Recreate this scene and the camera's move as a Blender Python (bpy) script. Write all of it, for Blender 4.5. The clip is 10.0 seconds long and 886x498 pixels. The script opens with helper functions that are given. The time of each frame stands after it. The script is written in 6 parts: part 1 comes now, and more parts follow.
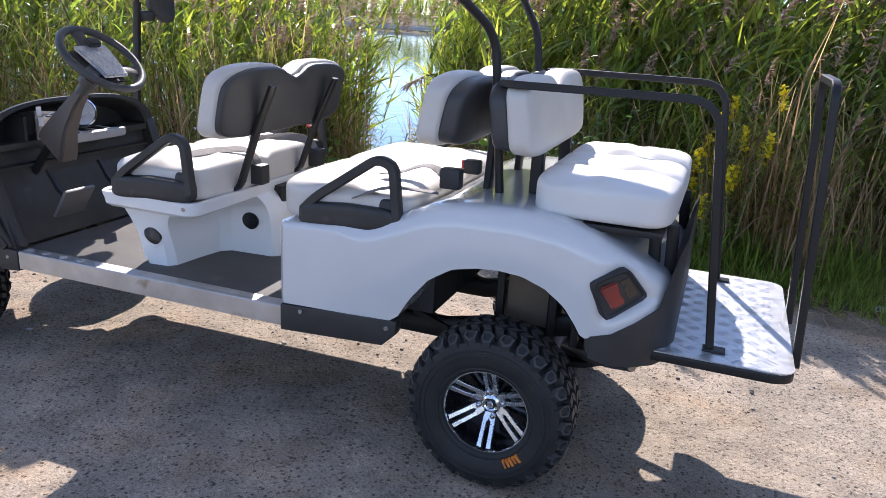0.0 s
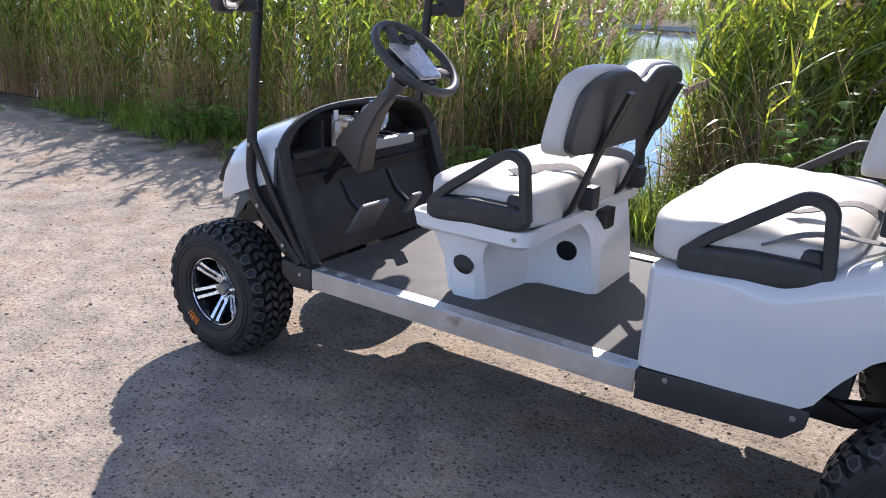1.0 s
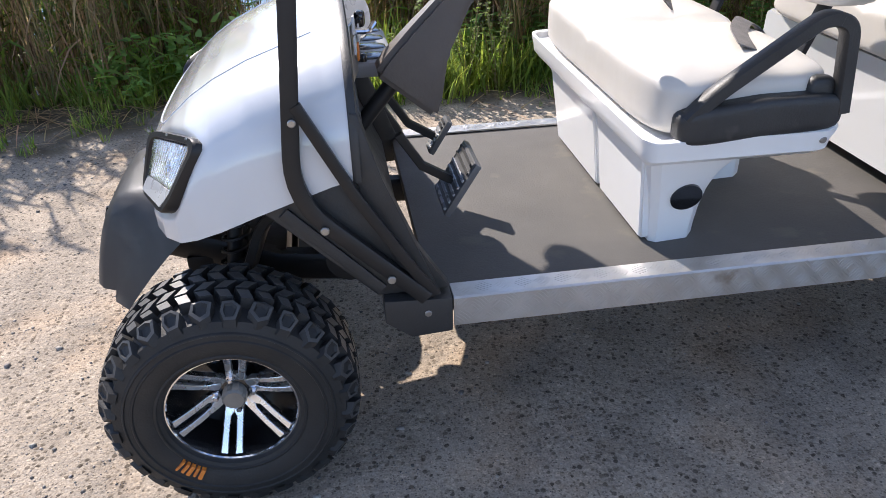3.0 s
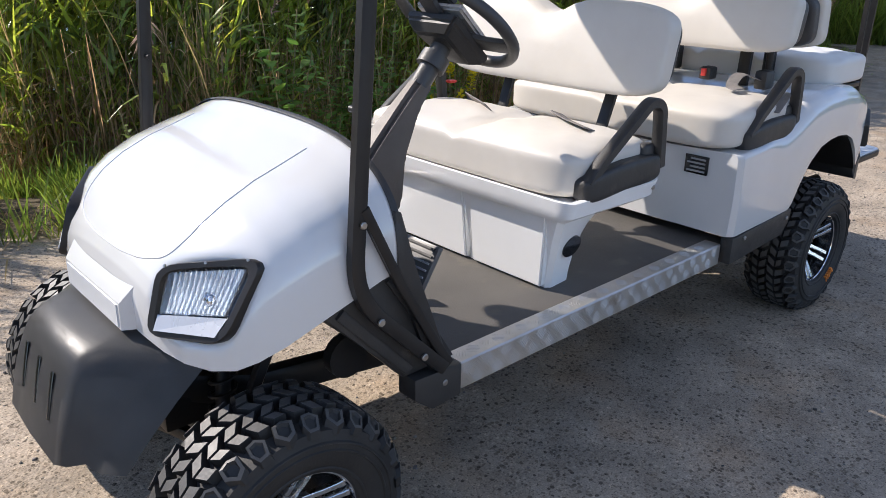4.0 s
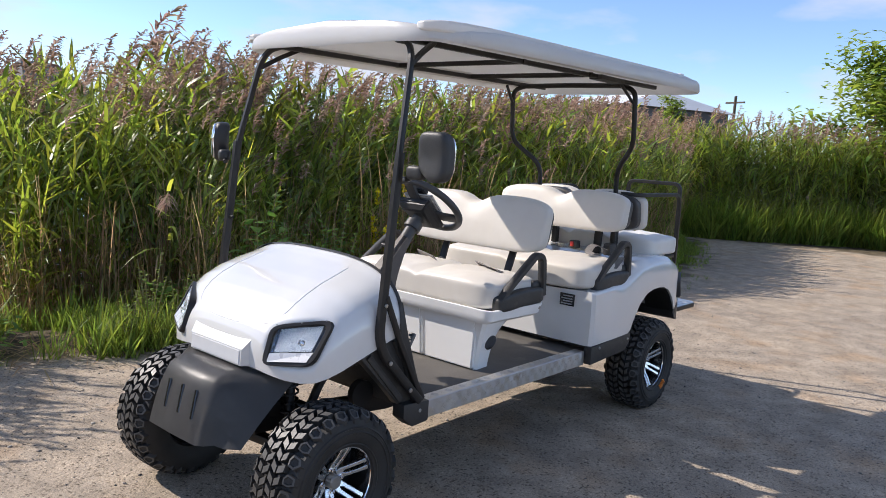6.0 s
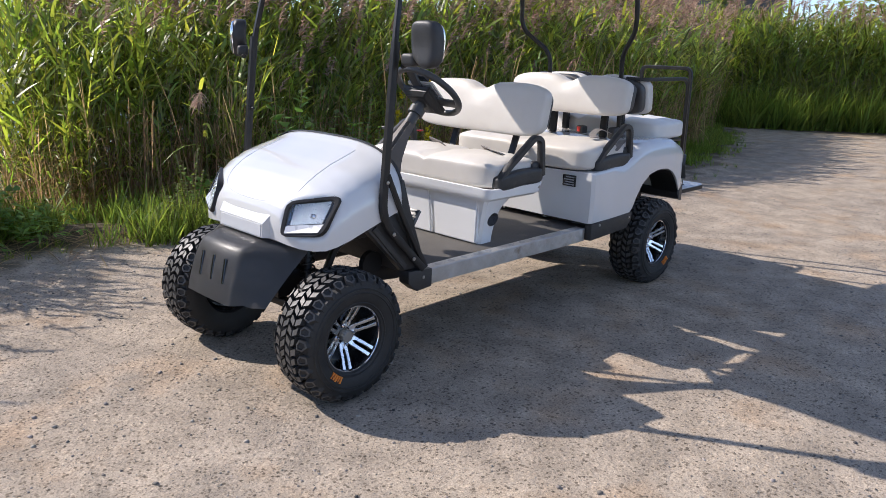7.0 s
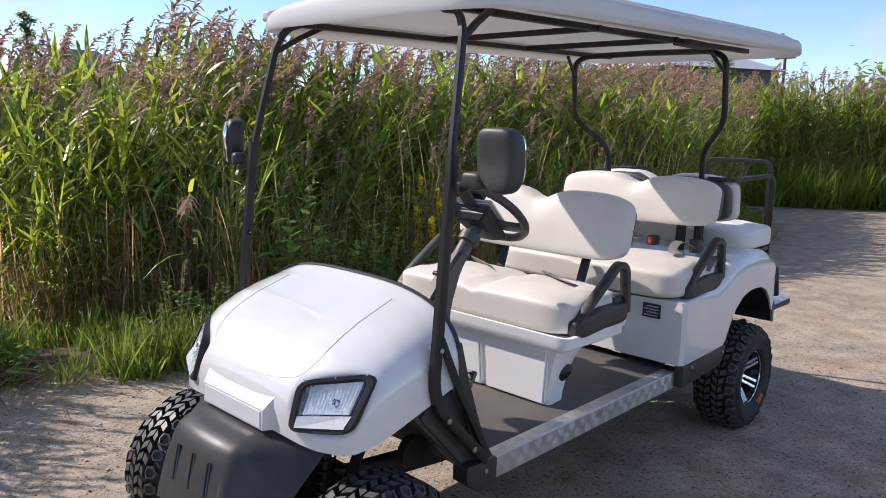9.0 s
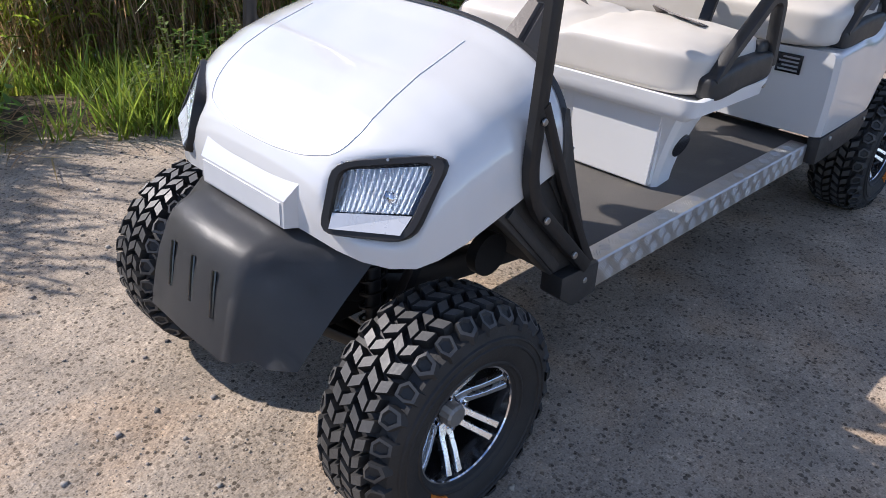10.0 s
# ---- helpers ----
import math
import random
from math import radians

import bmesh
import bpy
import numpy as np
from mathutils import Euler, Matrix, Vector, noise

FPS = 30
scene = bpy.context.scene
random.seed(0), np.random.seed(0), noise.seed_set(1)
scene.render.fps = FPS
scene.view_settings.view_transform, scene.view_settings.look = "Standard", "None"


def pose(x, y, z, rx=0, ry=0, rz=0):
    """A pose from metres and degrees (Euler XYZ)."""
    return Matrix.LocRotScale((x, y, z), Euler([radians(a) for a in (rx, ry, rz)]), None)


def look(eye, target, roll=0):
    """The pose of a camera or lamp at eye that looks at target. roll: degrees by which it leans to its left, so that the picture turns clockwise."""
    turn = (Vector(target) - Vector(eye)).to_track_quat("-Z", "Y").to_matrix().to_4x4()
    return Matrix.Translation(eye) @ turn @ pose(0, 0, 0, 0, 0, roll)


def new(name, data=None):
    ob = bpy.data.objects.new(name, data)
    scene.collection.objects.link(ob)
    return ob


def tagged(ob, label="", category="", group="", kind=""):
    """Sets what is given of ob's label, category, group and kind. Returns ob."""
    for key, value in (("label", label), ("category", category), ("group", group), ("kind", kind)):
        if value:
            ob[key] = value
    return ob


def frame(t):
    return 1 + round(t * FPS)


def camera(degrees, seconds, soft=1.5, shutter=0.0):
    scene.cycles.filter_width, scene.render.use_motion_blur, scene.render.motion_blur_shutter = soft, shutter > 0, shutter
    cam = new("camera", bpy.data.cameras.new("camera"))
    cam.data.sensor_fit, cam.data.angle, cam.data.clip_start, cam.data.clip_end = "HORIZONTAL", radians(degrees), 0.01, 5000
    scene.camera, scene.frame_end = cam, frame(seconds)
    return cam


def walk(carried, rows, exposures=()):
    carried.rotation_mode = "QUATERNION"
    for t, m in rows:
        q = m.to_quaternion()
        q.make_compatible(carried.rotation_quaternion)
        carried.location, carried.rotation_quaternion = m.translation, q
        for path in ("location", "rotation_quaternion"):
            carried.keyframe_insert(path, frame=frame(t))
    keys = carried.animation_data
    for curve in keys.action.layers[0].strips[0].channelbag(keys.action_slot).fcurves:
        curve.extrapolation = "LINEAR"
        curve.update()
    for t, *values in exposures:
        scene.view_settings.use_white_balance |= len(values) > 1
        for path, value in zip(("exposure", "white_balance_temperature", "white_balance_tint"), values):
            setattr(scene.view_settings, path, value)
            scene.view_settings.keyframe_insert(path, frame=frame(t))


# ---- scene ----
cam = camera(60.9, 10.0, soft=0.6)
PATH = [
    (0, (3.122, -2.675, 1.496), (2.468, -0.88, 0.903), 3.2),
    (0.1, (3.065, -2.664, 1.492), (2.375, -0.882, 0.901), 3.3),
    (0.5, (2.817, -2.565, 1.458), (1.905, -0.881, 0.881), 1.7),
    (1, (2.346, -2.46, 1.446), (1.3, -0.874, 0.824), 2.7),
    (1.5, (1.799, -2.356, 1.434), (0.785, -0.745, 0.82), 2.4),
    (2, (1.261, -2.163, 1.451), (0.455, -0.495, 0.698), 1.1),
    (2.5, (0.754, -2.065, 1.42), (0.446, -0.287, 0.557), 0.8),
    (2.7, (0.571, -2.013, 1.39), (0.453, -0.257, 0.439), 0.2),
    (3.8, (-0.463, -1.638, 1.4), (0.672, -0.273, 0.478), -0.6),
    (4, (-0.631, -1.699, 1.416), (0.627, -0.326, 0.686), 0.8),
    (4.5, (-1.009, -1.867, 1.474), (0.328, -0.482, 0.933), 1.5),
    (5, (-1.372, -2.015, 1.486), (0.114, -0.708, 1.196), 3.7),
    (5.2, (-1.481, -2.105, 1.495), (0.026, -0.809, 1.271), 4.0),
    (6.3, (-1.853, -2.585, 1.497), (-0.328, -1.33, 1.181), 3.5),
    (6.5, (-1.895, -2.654, 1.48), (-0.381, -1.417, 1.058), 3.1),
    (7, (-1.878, -2.846, 1.472), (-0.474, -1.521, 0.949), 2.1),
    (7.5, (-1.787, -2.78, 1.482), (-0.484, -1.335, 1.022), 1.8),
    (8, (-1.674, -2.479, 1.528), (-0.326, -1.045, 1.174), 1.9),
    (8.5, (-1.536, -2.257, 1.588), (-0.157, -0.829, 1.346), 1.8),
    (9, (-1.338, -2.005, 1.579), (0.095, -0.651, 1.239), 1.4),
    (9.5, (-1.128, -1.687, 1.462), (0.251, -0.428, 0.746), 0.9),
    (9.7, (-1.047, -1.561, 1.419), (0.298, -0.337, 0.587), 1.0),
    (10, (-0.931, -1.411, 1.395), (0.314, -0.177, 0.433), 2.0),
]
walk(cam, [(t, look(e, g, r)) for t, e, g, r in PATH], [(0, 1.28, 5780, 18), (0.7, 1.18, 5680, 18), (1.5, 1.17, 5840, 17), (2.5, 1.42, 5890, 16), (4.2, 1.00, 6030, 14), (5.1, 0.92, 6120, 14), (6.5, 0.87, 5930, 15), (7.5, 0.91, 5880, 16), (8.5, 0.84, 6050, 17), (9.2, 0.82, 5950, 17), (10, 0.90, 5760, 16)])

# ---- world and light ----
SUN = Vector((-0.55, 1.145, 1.0)).normalized()
world = bpy.data.worlds.new("sky")
scene.world = world
world.use_nodes = True
wn, wl = world.node_tree.nodes, world.node_tree.links
wbg = wn["Background"]
sky = wn.new("ShaderNodeTexSky")
sky.sky_type = "NISHITA"
sky.sun_disc = False
sky.sun_elevation = math.asin(SUN.z)
sky.sun_rotation = math.atan2(SUN.x, SUN.y)
sky.altitude = 2200
sky.air_density, sky.dust_density, sky.ozone_density = 1.0, 0.08, 2.0
wtc = wn.new("ShaderNodeTexCoord")
wmap = wn.new("ShaderNodeMapping")
wmap.inputs["Scale"].default_value = (1.6, 1.6, 5.0)
wcl = wn.new("ShaderNodeTexNoise")
wcl.inputs["Scale"].default_value = 3.2
wcl.inputs["Detail"].default_value = 7
wramp = wn.new("ShaderNodeValToRGB")
wramp.color_ramp.elements[0].position, wramp.color_ramp.elements[1].position = 0.46, 0.70
wmix = wn.new("ShaderNodeMixRGB")
wmix.inputs[2].default_value = (4.0, 4.2, 4.5, 1)
wl.new(wtc.outputs["Generated"], wmap.inputs[0])
wl.new(wmap.outputs[0], wcl.inputs["Vector"])
wl.new(wcl.outputs["Fac"], wramp.inputs[0])
wl.new(wramp.outputs[0], wmix.inputs[0])
wl.new(sky.outputs[0], wmix.inputs[1])
wl.new(wmix.outputs[0], wbg.inputs[0])
wbg.inputs[1].default_value = 0.105
sun = new("sun", bpy.data.lights.new("sun", "SUN"))
sun.data.energy, sun.data.angle, sun.data.color = 3.4, radians(0.55), (1.0, 0.89, 0.735)
sun.matrix_world = look(SUN * 30, (0, 0, 0))


# ---- materials ----
def mat(name, base, base2=None, scale=6.0, rough=0.6, rvar=0.1, metal=0.0, bump=0.0, bscale=80.0, coat=0.0, island=0.0, spots=None, spot_at=0.62, spot_scale=14.0, spec=0.5, trans=0.0, stretch=(1, 1, 1), through_gain=(1.0, 1.0, 1.0)):
    """Two-scale colour, roughness and relief on object coordinates."""
    m = bpy.data.materials.new(name)
    m.use_nodes = True
    n, l = m.node_tree.nodes, m.node_tree.links
    p = n["Principled BSDF"]
    tc = n.new("ShaderNodeTexCoord")
    mp = n.new("ShaderNodeMapping")
    mp.inputs["Scale"].default_value = stretch
    l.new(tc.outputs["Object"], mp.inputs[0])
    base2 = base2 or tuple(c * 0.82 for c in base)

    def noise_at(sc, detail=5):
        t = n.new("ShaderNodeTexNoise")
        t.inputs["Scale"].default_value = sc
        t.inputs["Detail"].default_value = detail
        l.new(mp.outputs[0], t.inputs["Vector"])
        return t
    big = noise_at(scale)
    ramp = n.new("ShaderNodeValToRGB")
    ramp.color_ramp.elements[0].position, ramp.color_ramp.elements[1].position = 0.32, 0.68
    ramp.color_ramp.elements[0].color, ramp.color_ramp.elements[1].color = (*base, 1), (*base2, 1)
    l.new(big.outputs["Fac"], ramp.inputs[0])
    out = ramp.outputs[0]
    if spots:
        sp = noise_at(spot_scale, 8)
        sr = n.new("ShaderNodeValToRGB")
        sr.color_ramp.elements[0].position, sr.color_ramp.elements[1].position = spot_at, spot_at + 0.08
        mx = n.new("ShaderNodeMixRGB")
        mx.inputs[2].default_value = (*spots, 1)
        l.new(sp.outputs["Fac"], sr.inputs[0])
        l.new(sr.outputs[0], mx.inputs[0])
        l.new(out, mx.inputs[1])
        out = mx.outputs[0]
    if island:
        geo = n.new("ShaderNodeNewGeometry")
        hs = n.new("ShaderNodeHueSaturation")
        mr = n.new("ShaderNodeMapRange")
        mr.inputs[3].default_value, mr.inputs[4].default_value = 1 - island, 1 + island
        l.new(geo.outputs["Random Per Island"], mr.inputs[0])
        l.new(mr.outputs[0], hs.inputs["Value"])
        mr2 = n.new("ShaderNodeMapRange")
        mr2.inputs[3].default_value, mr2.inputs[4].default_value = 0.5 - 0.05 * island, 0.5 + 0.05 * island
        wn2 = n.new("ShaderNodeTexWhiteNoise")
        wn2.noise_dimensions = "1D"
        l.new(geo.outputs["Random Per Island"], wn2.inputs["W"])
        l.new(wn2.outputs["Value"], mr2.inputs[0])
        l.new(mr2.outputs[0], hs.inputs["Hue"])
        l.new(out, hs.inputs["Color"])
        out = hs.outputs[0]
    l.new(out, p.inputs["Base Color"])
    p.inputs["Metallic"].default_value = metal
    p.inputs["Specular IOR Level"].default_value = spec
    rr = n.new("ShaderNodeMapRange")
    rr.inputs[3].default_value, rr.inputs[4].default_value = max(0.02, rough - rvar), min(1, rough + rvar)
    rn = noise_at(scale * 3.1)
    l.new(rn.outputs["Fac"], rr.inputs[0])
    l.new(rr.outputs[0], p.inputs["Roughness"])
    p.inputs["Coat Weight"].default_value = coat
    p.inputs["Coat Roughness"].default_value = 0.06
    if bump:
        b = n.new("ShaderNodeBump")
        b.inputs["Strength"].default_value = bump
        b.inputs["Distance"].default_value = 0.01
        bn = noise_at(bscale, 4)
        l.new(bn.outputs["Fac"], b.inputs["Height"])
        l.new(b.outputs[0], p.inputs["Normal"])
    if trans:
        t = n.new("ShaderNodeBsdfTranslucent")
        ms = n.new("ShaderNodeMixShader")
        ms.inputs[0].default_value = trans
        br = n.new("ShaderNodeMixRGB")
        br.blend_type = "MULTIPLY"
        br.inputs[0].default_value = 1.0
        br.inputs[2].default_value = (*through_gain, 1)
        l.new(out, br.inputs[1])
        l.new(br.outputs[0], t.inputs[0])
        l.new(p.outputs[0], ms.inputs[1])
        l.new(t.outputs[0], ms.inputs[2])
        l.new(ms.outputs[0], n["Material Output"].inputs[0])
    return m


WHITE = mat("white_gloss_body", (0.65, 0.65, 0.645), (0.615, 0.615, 0.605), 3, 0.2, 0.05, coat=1.0, bump=0.01, bscale=20)
POD = mat("white_moulded_plastic", (0.88, 0.88, 0.87), (0.84, 0.84, 0.83), 4, 0.34, 0.08, coat=0.2, bump=0.02, bscale=60)
VINYL = mat("cream_vinyl", (0.66, 0.622, 0.56), (0.60, 0.56, 0.50), 5, 0.45, 0.08, bump=0.12, bscale=14)
VSIDE = mat("white_vinyl", (0.74, 0.72, 0.68), (0.68, 0.66, 0.62), 5, 0.42, 0.08, bump=0.1, bscale=16)
BLACK = mat("black_moulded_plastic", (0.022, 0.0215, 0.0215), (0.036, 0.035, 0.034), 9, 0.5, 0.12, bump=0.12, bscale=220, spots=(0.06, 0.055, 0.05), spot_at=0.66)
GREYP = mat("black_textured_shell", (0.045, 0.045, 0.047), (0.06, 0.059, 0.057), 7, 0.46, 0.1, bump=0.12, bscale=260)
STEEL = mat("black_powder_coated_steel", (0.014, 0.0135, 0.0135), (0.023, 0.021, 0.020), 8, 0.42, 0.1, bump=0.04, bscale=120, spec=0.35)
SCOOP = mat("grey_black_bumper", (0.085, 0.085, 0.087), (0.11, 0.108, 0.106), 5, 0.4, 0.1, bump=0.03, bscale=260, spots=(0.17, 0.165, 0.155), spot_at=0.7, spot_scale=10)
ROOFW = mat("white_roof_plastic", (0.80, 0.79, 0.77), (0.76, 0.75, 0.73), 3, 0.3, 0.06, coat=0.3, trans=0.4)
LUGTOP = mat("dusty_lit_lug_tops", (0.085, 0.082, 0.078), (0.042, 0.041, 0.039), 14, 0.5, 0.1, bump=0.1, bscale=160)
MACH = mat("machined_alloy", (0.92, 0.93, 0.94), (0.86, 0.87, 0.88), 9, 0.27, 0.05, metal=1.0)
RIBSTREAK = mat("pale_lens_streaks", (0.80, 0.84, 0.88), (0.70, 0.75, 0.80), 20, 0.15, 0.05, coat=0.6)
LAMPIN = mat("bright_reflector", (0.80, 0.84, 0.90), (0.62, 0.68, 0.76), 9, 0.16, 0.06, metal=1.0)
# Dark metal that stands for the shade inside the lamp recess.
BOWLSHADE = mat("shaded_reflector", (0.10, 0.11, 0.13), (0.05, 0.055, 0.065), 9, 0.2, 0.06, metal=0.8)
PALEROOF = mat("pale_metal_roofing", (0.62, 0.63, 0.65), (0.55, 0.56, 0.58), 0.6, 0.5, 0.1)
RUST = mat("brown_steel_plate", (0.16, 0.12, 0.08), (0.10, 0.08, 0.06), 6, 0.7, 0.1, bump=0.2)
BOOT = mat("dusty_brown_black_cover", (0.105, 0.083, 0.068), (0.075, 0.060, 0.050), 7, 0.5, 0.1, bump=0.1, bscale=150)
RUBBER = mat("tyre_rubber", (0.012, 0.012, 0.012), (0.022, 0.021, 0.02), 10, 0.62, 0.1, bump=0.12, bscale=160, spots=(0.06, 0.052, 0.042), spot_at=0.68, spot_scale=18)
TREADBASE = mat("dusty_aluminium_plate", (0.63, 0.62, 0.60), (0.50, 0.485, 0.46), 9, 0.42, 0.12, metal=0.9, bump=0.08, bscale=70, spots=(0.36, 0.31, 0.26), spot_at=0.62, spot_scale=8)
TREAD = mat("aluminium_tread_plate", (0.72, 0.725, 0.73), (0.62, 0.625, 0.63), 12, 0.40, 0.1, metal=1.0, bump=0.06, bscale=90, spots=(0.42, 0.4, 0.37), spot_at=0.66)
FLOORM = mat("ribbed_black_floor_mat", (0.095, 0.089, 0.081), (0.12, 0.111, 0.10), 4, 0.68, 0.1, bump=0.15, bscale=200, spec=0.3, spots=(0.13, 0.118, 0.10), spot_at=0.62, spot_scale=9)
CHROME = mat("bright_chrome", (0.85, 0.85, 0.86), (0.78, 0.78, 0.8), 6, 0.08, 0.04, metal=1.0)
SATIN = mat("satin_metal", (0.45, 0.44, 0.42), (0.36, 0.35, 0.33), 9, 0.38, 0.1, metal=1.0, bump=0.05)
RIMBLK = mat("gloss_black_rim", (0.006, 0.006, 0.007), (0.012, 0.012, 0.013), 8, 0.18, 0.08, coat=0.5)
RED = mat("red_lens", (0.26, 0.008, 0.01), (0.17, 0.006, 0.007), 20, 0.15, 0.05, coat=0.5)
ORANGE = mat("orange_paint", (0.8, 0.26, 0.03), (0.6, 0.18, 0.03), 40, 0.6, 0.1)
CAPMETAL = mat("dull_cast_metal", (0.34, 0.33, 0.31), (0.26, 0.25, 0.235), 12, 0.5, 0.1, metal=0.7, bump=0.08, bscale=90)
GREY = mat("grey_trim", (0.34, 0.34, 0.35), (0.28, 0.28, 0.29), 9, 0.4, 0.1)
SILVER = mat("silver_plastic", (0.55, 0.56, 0.58), (0.48, 0.49, 0.5), 8, 0.28, 0.08, metal=0.3, coat=0.3)
PLATE = mat("white_badge_plate", (0.66, 0.67, 0.68), (0.6, 0.61, 0.62), 8, 0.3, 0.08, coat=0.3)
WEB = mat("grey_belt_webbing", (0.16, 0.15, 0.14), (0.22, 0.2, 0.19), 30, 0.7, 0.1, bump=0.4, bscale=400)
REDBTN = mat("red_button", (0.6, 0.04, 0.03), (0.5, 0.03, 0.02), 30, 0.4, 0.05)
STONE = mat("gravel_stones", (0.34, 0.30, 0.25), (0.22, 0.2, 0.18), 3, 0.85, 0.1, bump=0.3, bscale=60, island=0.45)
PEBBLE = mat("dark_pebbles", (0.10, 0.095, 0.09), (0.16, 0.145, 0.13), 3, 0.8, 0.1, island=0.6)
PAPER = mat("white_scrap", (0.75, 0.75, 0.75), (0.6, 0.62, 0.65), 20, 0.6, 0.1, bump=0.3, bscale=30)
LEAF = mat("reed_leaf", (0.235, 0.285, 0.062), (0.135, 0.19, 0.05), 0.9, 0.36, 0.1, island=0.65, trans=0.5, through_gain=(2.2, 2.05, 0.85), spec=0.55)
STEMM = mat("reed_stem", (0.30, 0.265, 0.13), (0.19, 0.19, 0.08), 2, 0.6, 0.1, island=0.4, spec=0.3, trans=0.2)
DEAD = mat("dead_reed", (0.47, 0.35, 0.21), (0.29, 0.205, 0.125), 2, 0.7, 0.1, island=0.5, trans=0.5, through_gain=(1.6, 1.45, 1.2), spec=0.2)
PLUME = mat("reed_plume", (0.33, 0.205, 0.155), (0.50, 0.37, 0.265), 2, 0.8, 0.1, island=0.4, trans=0.4, spec=0.1)
GRASS = mat("verge_grass", (0.17, 0.25, 0.045), (0.24, 0.29, 0.07), 1.5, 0.6, 0.1, island=0.5, trans=0.5, through_gain=(1.5, 1.5, 0.9), spec=0.3)
WEED = mat("weed_leaf", (0.17, 0.28, 0.07), (0.23, 0.34, 0.085), 3, 0.5, 0.1, island=0.4, trans=0.5, through_gain=(1.5, 1.6, 1.0), spec=0.3)
YELLOW = mat("yellow_petals", (0.88, 0.78, 0.03), (0.82, 0.68, 0.03), 9, 0.6, 0.1, island=0.2, trans=0.55)
TREEM = mat("tree_leaf", (0.25, 0.31, 0.07), (0.16, 0.22, 0.055), 0.8, 0.5, 0.1, island=0.5, trans=0.5, through_gain=(1.7, 1.7, 0.9), spec=0.3)
BARK = mat("bark", (0.12, 0.09, 0.06), (0.08, 0.06, 0.04), 4, 0.9, 0.05, bump=0.5, bscale=20)
ROOFG = mat("grey_roofing", (0.13, 0.13, 0.135), (0.1, 0.1, 0.105), 0.6, 0.8, 0.1, bump=0.2, bscale=6)
SIDING = mat("pale_siding", (0.45, 0.44, 0.42), (0.4, 0.39, 0.37), 0.5, 0.7, 0.1)
CONC = mat("pale_shore_concrete", (0.5, 0.48, 0.44), (0.4, 0.38, 0.35), 0.6, 0.8, 0.1, bump=0.3, bscale=4)


def glass(name, tint, rough=0.03):
    m = bpy.data.materials.new(name)
    m.use_nodes = True
    p = m.node_tree.nodes["Principled BSDF"]
    p.inputs["Base Color"].default_value = (*tint, 1)
    p.inputs["Transmission Weight"].default_value = 1.0
    p.inputs["Roughness"].default_value = rough
    p.inputs["IOR"].default_value = 1.3
    return m


LENS = glass("clear_headlight_lens", (0.93, 0.96, 1.0))


